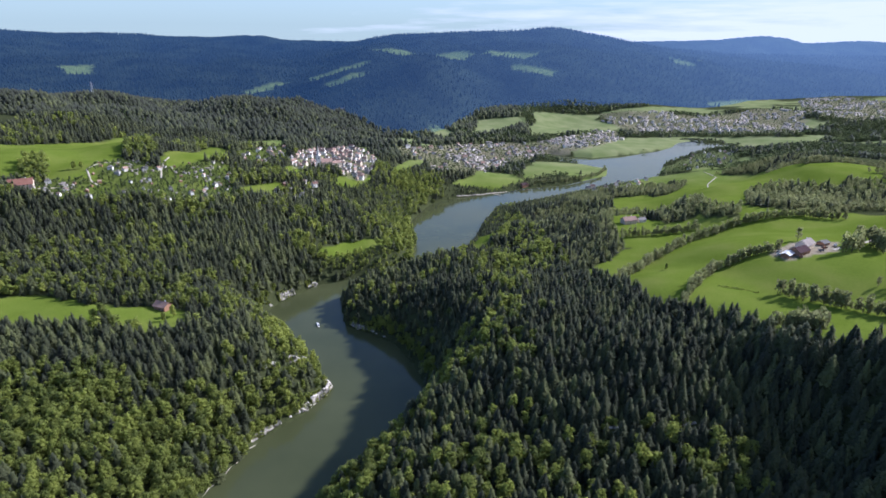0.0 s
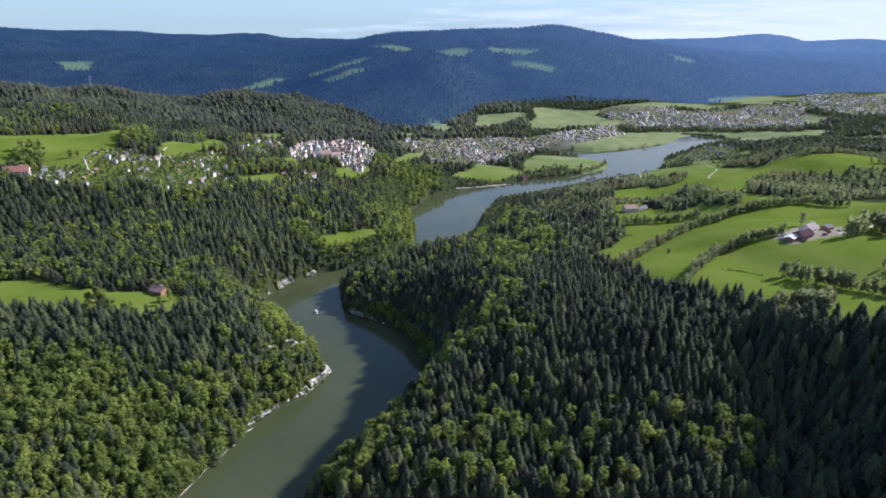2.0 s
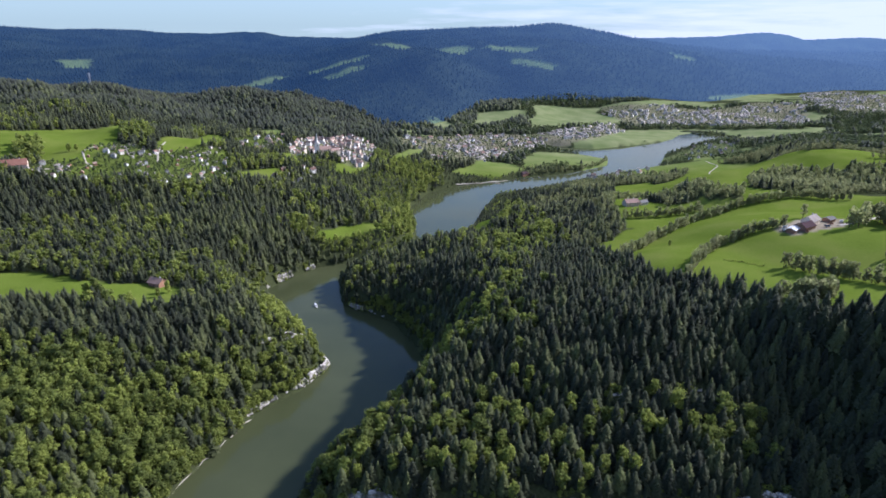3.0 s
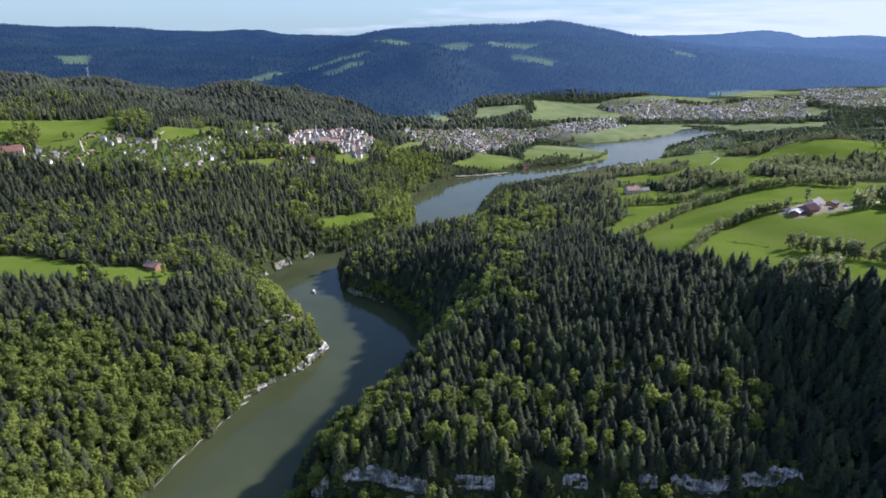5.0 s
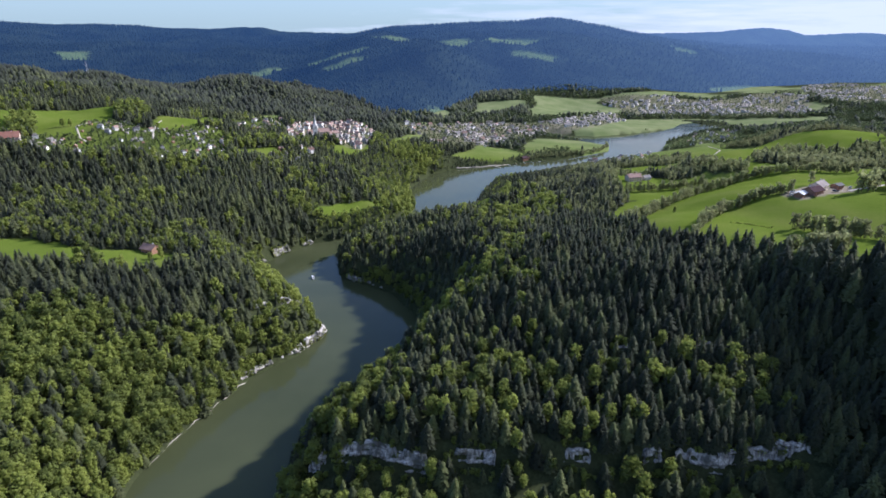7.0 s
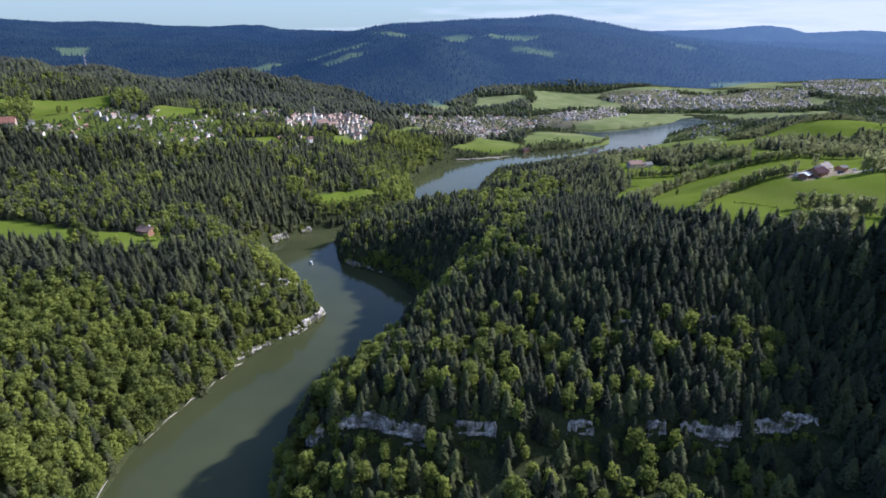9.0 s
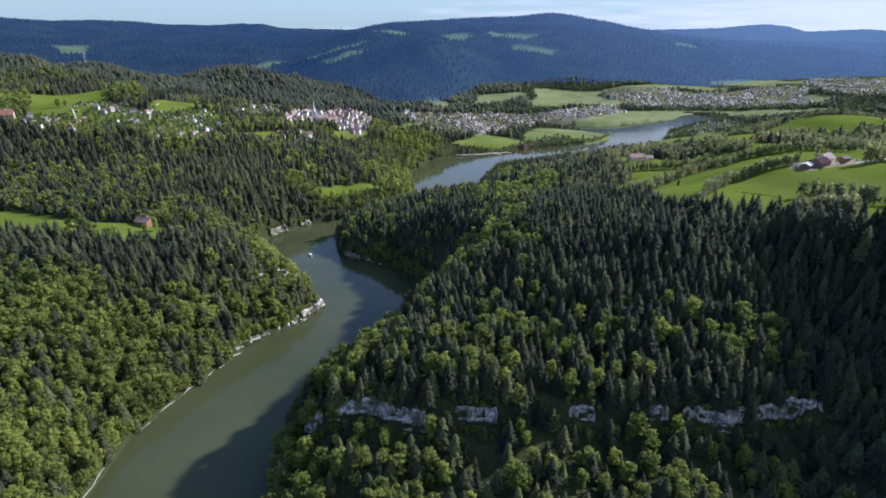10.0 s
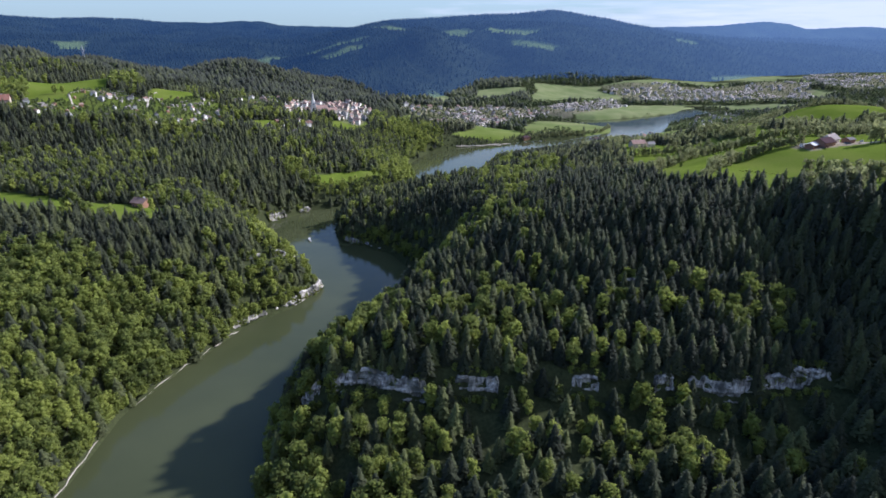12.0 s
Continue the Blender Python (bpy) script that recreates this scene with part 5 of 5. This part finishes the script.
# ---- roads and landing ----
def ribbon(name, label, line, wide, mat):
    """A track laid over the ground, with a little thickness."""
    spots = along(line, 4)
    points = []
    for i, p in enumerate(spots):
        q = spots[min(i + 1, len(spots) - 1)] - spots[max(i - 1, 0)]
        side = Vector((q.y, -q.x)).normalized() * wide / 2
        for s, drop in ((-1.15, -0.8), (-1, 0.35), (1, 0.35), (1.15, -0.8)):
            points.append((p.x + side.x * s, p.y + side.y * s, height_at(p.x, p.y) + drop))
    faces = [(a * 4 + b, (a + 1) * 4 + b, (a + 1) * 4 + b + 1, a * 4 + b + 1) for a in range(len(spots) - 1) for b in range(3)]
    tagged(new(name, raw_mesh(name, points, faces, mat)), label, "road", kind="structure")


ribbon("road_1", "pale village road climbing along a wall", [(-283, 960), (-279, 1000), (-272, 1090), (-262, 1168)], 4, gravel)
ribbon("road_2", "pale gravel lane curving through gardens", [(-505, 826), (-520, 832), (-541, 862), (-543, 905), (-520, 924), (-500, 925)], 2.5, gravel)
ribbon("road_3", "asphalt lane up to the meadows", [(-452, 905), (-468, 942), (-481, 985), (-484, 1010)], 3, gravel)
ribbon("road_4", "pale gravel lane past the farmhouse", [(-640, 760), (-590, 748), (-560, 764), (-520, 800)], 4, gravel)
ribbon("road_5", "pale lane up the meadow above the lake", [(520, 1130), (560, 1190), (590, 1260), (640, 1330), (650, 1420)], 2.2, gravel)
ribbon("road_6", "farm track into the gravel yard", [(408, 566), (432, 580), (470, 600), (540, 640)], 4, gravel)
ribbon("shore_strip", "narrow pale gravel strip along the waterline", [(p.x - 0.4 + rng.normal() * 0.5, p.y) for p in along([tuple(q) for q in SHORE_LEFT[3:8]], 5)], 0.6, shore_stone)
ribbon("landing", "pale stone landing on the lake shore", [(28, 1244), (70, 1262), (123, 1284), (150, 1300)], 5, gravel)


# ---- boat, pylon ----
def boat():
    """An excursion boat: rounded hull, deck house with windows, roof."""
    root = tagged(new("excursion_boat"), "white excursion boat with a dark roof on the lake", "boat")
    bm = bmesh.new()
    rings = []
    for k in range(9):
        u = k / 8
        half = 1.9 * math.sin(math.pi * min(1, 0.12 + 0.6 * u + 0.02)) ** 0.5 if u < 0.7 else 1.9 * (1 - ((u - 0.7) / 0.3) ** 2) + 0.05
        x = -7 + 14 * u
        rings.append([bm.verts.new(c) for c in ((x, -half, 1.2), (x, -half * 0.75, -0.5), (x, half * 0.75, -0.5), (x, half, 1.2))])
    for a, b in zip(rings, rings[1:]):
        for k in range(3):
            bm.faces.new((a[k], b[k], b[k + 1], a[k + 1]))
        bm.faces.new((a[3], b[3], b[0], a[0]))
    bm.faces.new(rings[0]), bm.faces.new(rings[-1][::-1])
    bmesh.ops.recalc_face_normals(bm, faces=bm.faces)
    part("hull", bm, boat_white, root)
    bm = bmesh.new()
    box(bm, -5.5, 2.8, -1.5, 1.5, 1.2, 2.9)
    part("cabin", bm, boat_dark, root)
    bm = bmesh.new()
    box(bm, -6, 3.4, -1.75, 1.75, 2.904, 3.1)
    part("roof", bm, boat_white, root)
    bm = bmesh.new()
    tube(bm, (2.0, 0, 3.1), (2.0, 0, 4.6), 0.06, 0.04)
    part("mast", bm, steel, root)
    return root


boat_root = boat()
boat_root.matrix_basis = pose(-152, 630, 0.05, 0, 0, -65) @ Matrix.Diagonal((0.68, 0.68, 0.68, 1))


def pylon(h):
    """A lattice power pylon: four legs, braces and three cross-arms."""
    root = tagged(new("power_pylon"), "grey steel lattice power pylon on a wooded hill", "pylon")
    for a, b in ((-1, -1), (1, -1), (1, 1), (-1, 1)):
        bm = bmesh.new()
        tube(bm, (a * 3.2, b * 3.2, -1), (a * 0.5, b * 0.5, h), 0.35, 0.2, 4)
        part("leg", bm, steel, root)
    for k in range(6):
        z0, z1 = h * k / 6, h * (k + 1) / 6
        r0, r1 = 3.2 - 2.7 * k / 6, 3.2 - 2.7 * (k + 1) / 6
        bm = bmesh.new()
        for s in (-1, 1):
            tube(bm, (-r0, s * r0, z0), (r1, s * r1, z1), 0.15, 0.15, 4)
            tube(bm, (s * r0, -r0, z0), (s * r1, r1, z1), 0.15, 0.15, 4)
        part("brace", bm, steel, root)
    for z, r in ((0.72, 7), (0.84, 6), (0.95, 4.5)):
        bm = bmesh.new()
        tube(bm, (-r, 0, h * z), (r, 0, h * z), 0.3, 0.3, 4)
        part("cross_arm", bm, steel, root)
    return root


place(pylon(46), -1162, 1966, 40)


# ---- landing stage, moored boats, farm clutter ----
def jetty(long):
    """A plank jetty on posts."""
    root = tagged(new("jetty"), "pale wooden jetty on posts at the landing", "jetty")
    for k in range(int(long / 1.2)):
        bm = bmesh.new()
        box(bm, k * 1.2, k * 1.2 + 1.1, -1.6, 1.6, 0.9, 1.05)
        part("plank", bm, gravel, root)
    for k in range(5):
        for side in (-1.4, 1.4):
            bm = bmesh.new()
            tube(bm, (long * k / 4.2 + 0.5, side, -3), (long * k / 4.2 + 0.5, side, 1.5), 0.15, 0.15)
            part("post", bm, old_wood, root)
    return root


jetty(24).matrix_basis = pose(112, 1277, 0, 0, 0, -48)


def rowing_boat(hull_mat):
    root = tagged(new("moored_boat"), "small open boat moored at the landing", "boat", "moored boats")
    bm = bmesh.new()
    rings = []
    for k in range(6):
        u = k / 5
        half = 1.0 * math.sin(math.pi * (0.2 + 0.75 * u)) ** 0.6
        rings.append([bm.verts.new(c) for c in ((-3 + 6 * u, -half, 0.7), (-3 + 6 * u, -half * 0.6, -0.2), (-3 + 6 * u, half * 0.6, -0.2), (-3 + 6 * u, half, 0.7))])
    for a, b in zip(rings, rings[1:]):
        for k in range(3):
            bm.faces.new((a[k], b[k], b[k + 1], a[k + 1]))
    bm.faces.new(rings[0]), bm.faces.new(rings[-1][::-1])
    bmesh.ops.recalc_face_normals(bm, faces=bm.faces)
    part("hull", bm, hull_mat, root)
    for x in (-1.5, 0.4):
        bm = bmesh.new()
        box(bm, x, x + 0.5, -0.85, 0.85, 0.4, 0.5)
        part("bench", bm, old_wood, root)
    return root


boat_models = [rowing_boat(boat_white), rowing_boat(boat_dark)]
for k, (x, y) in enumerate(((168, 1305), (178, 1311), (188, 1316), (197, 1320), (206, 1323), (215, 1327), (225, 1331), (236, 1335), (150, 1290), (160, 1296))):
    m = pose(x, y, 0.1, 0, 0, -50 + rng.normal() * 12)
    if k < 2:
        boat_models[k].matrix_basis = m
    else:
        base = boat_models[k % 2]
        keep = base.matrix_basis.copy()
        base.matrix_basis = Matrix()
        copy_thing(base, m)
        base.matrix_basis = keep


def farm_trailer(body_mat):
    """A farm trailer: tub, drawbar and two wheels."""
    root = tagged(new("farm_trailer"), "farm trailer parked in the gravel yard", "trailer", "trailers in the farmyard")
    bm = bmesh.new()
    box(bm, -2.6, 2.6, -1.2, 1.2, 0.9, 1.05)
    for x0, x1, y0, y1 in ((-2.6, 2.6, -1.2, -1.1), (-2.6, 2.6, 1.1, 1.2), (-2.6, -2.5, -1.1, 1.1), (2.5, 2.6, -1.1, 1.1)):
        box(bm, x0, x1, y0, y1, 1.054, 2.3)
    part("tub", bm, body_mat, root)
    bm = bmesh.new()
    tube(bm, (2.6, 0, 0.9), (4.6, 0, 0.6), 0.1, 0.08)
    part("drawbar", bm, steel, root)
    for side in (-1.3, 1.3):
        bm = bmesh.new()
        tube(bm, (-0.4, side - 0.15, 0.5), (-0.4, side + 0.15, 0.5), 0.5, 0.5, 12)
        part("wheel", bm, boat_dark, root)
    return root


for x, y, turn, mat in ((352, 566, 30, boat_white), (362, 546, 70, red_tiles), (402, 572, 10, old_wood), (420, 582, 50, boat_white), (392, 562, -20, boat_dark), (345, 556, 80, boat_white)):
    farm_trailer(mat).matrix_basis = pose(x, y, height_at(x, y) + 0.05, 0, 0, turn)
fence_spots = [(p.x + rng.normal() * 0.4, p.y + rng.normal() * 0.4) for p in along([(262, 502), (275, 498), (294, 488)], 1.6)]
grove("low_hedge", "low dark hedge across the meadow", fence_spots, 2.2, broads_low, broad_leaves)
copse_x, copse_y = scatter(rng, -655, -500, 820, 1060, 8)
on = in_polygon(copse_x, copse_y, [(-553, 988), (-564, 1030), (-552, 1056), (-512, 1036), (-498, 990), (-529, 958)]) | in_polygon(copse_x, copse_y, [(-640, 852), (-648, 898), (-626, 898), (-587, 840), (-603, 820)])
grove("meadow_copse", "dark green copse of trees at the meadow's edge", list(zip(copse_x[on], copse_y[on])), 17, broads_low, broad_leaves)
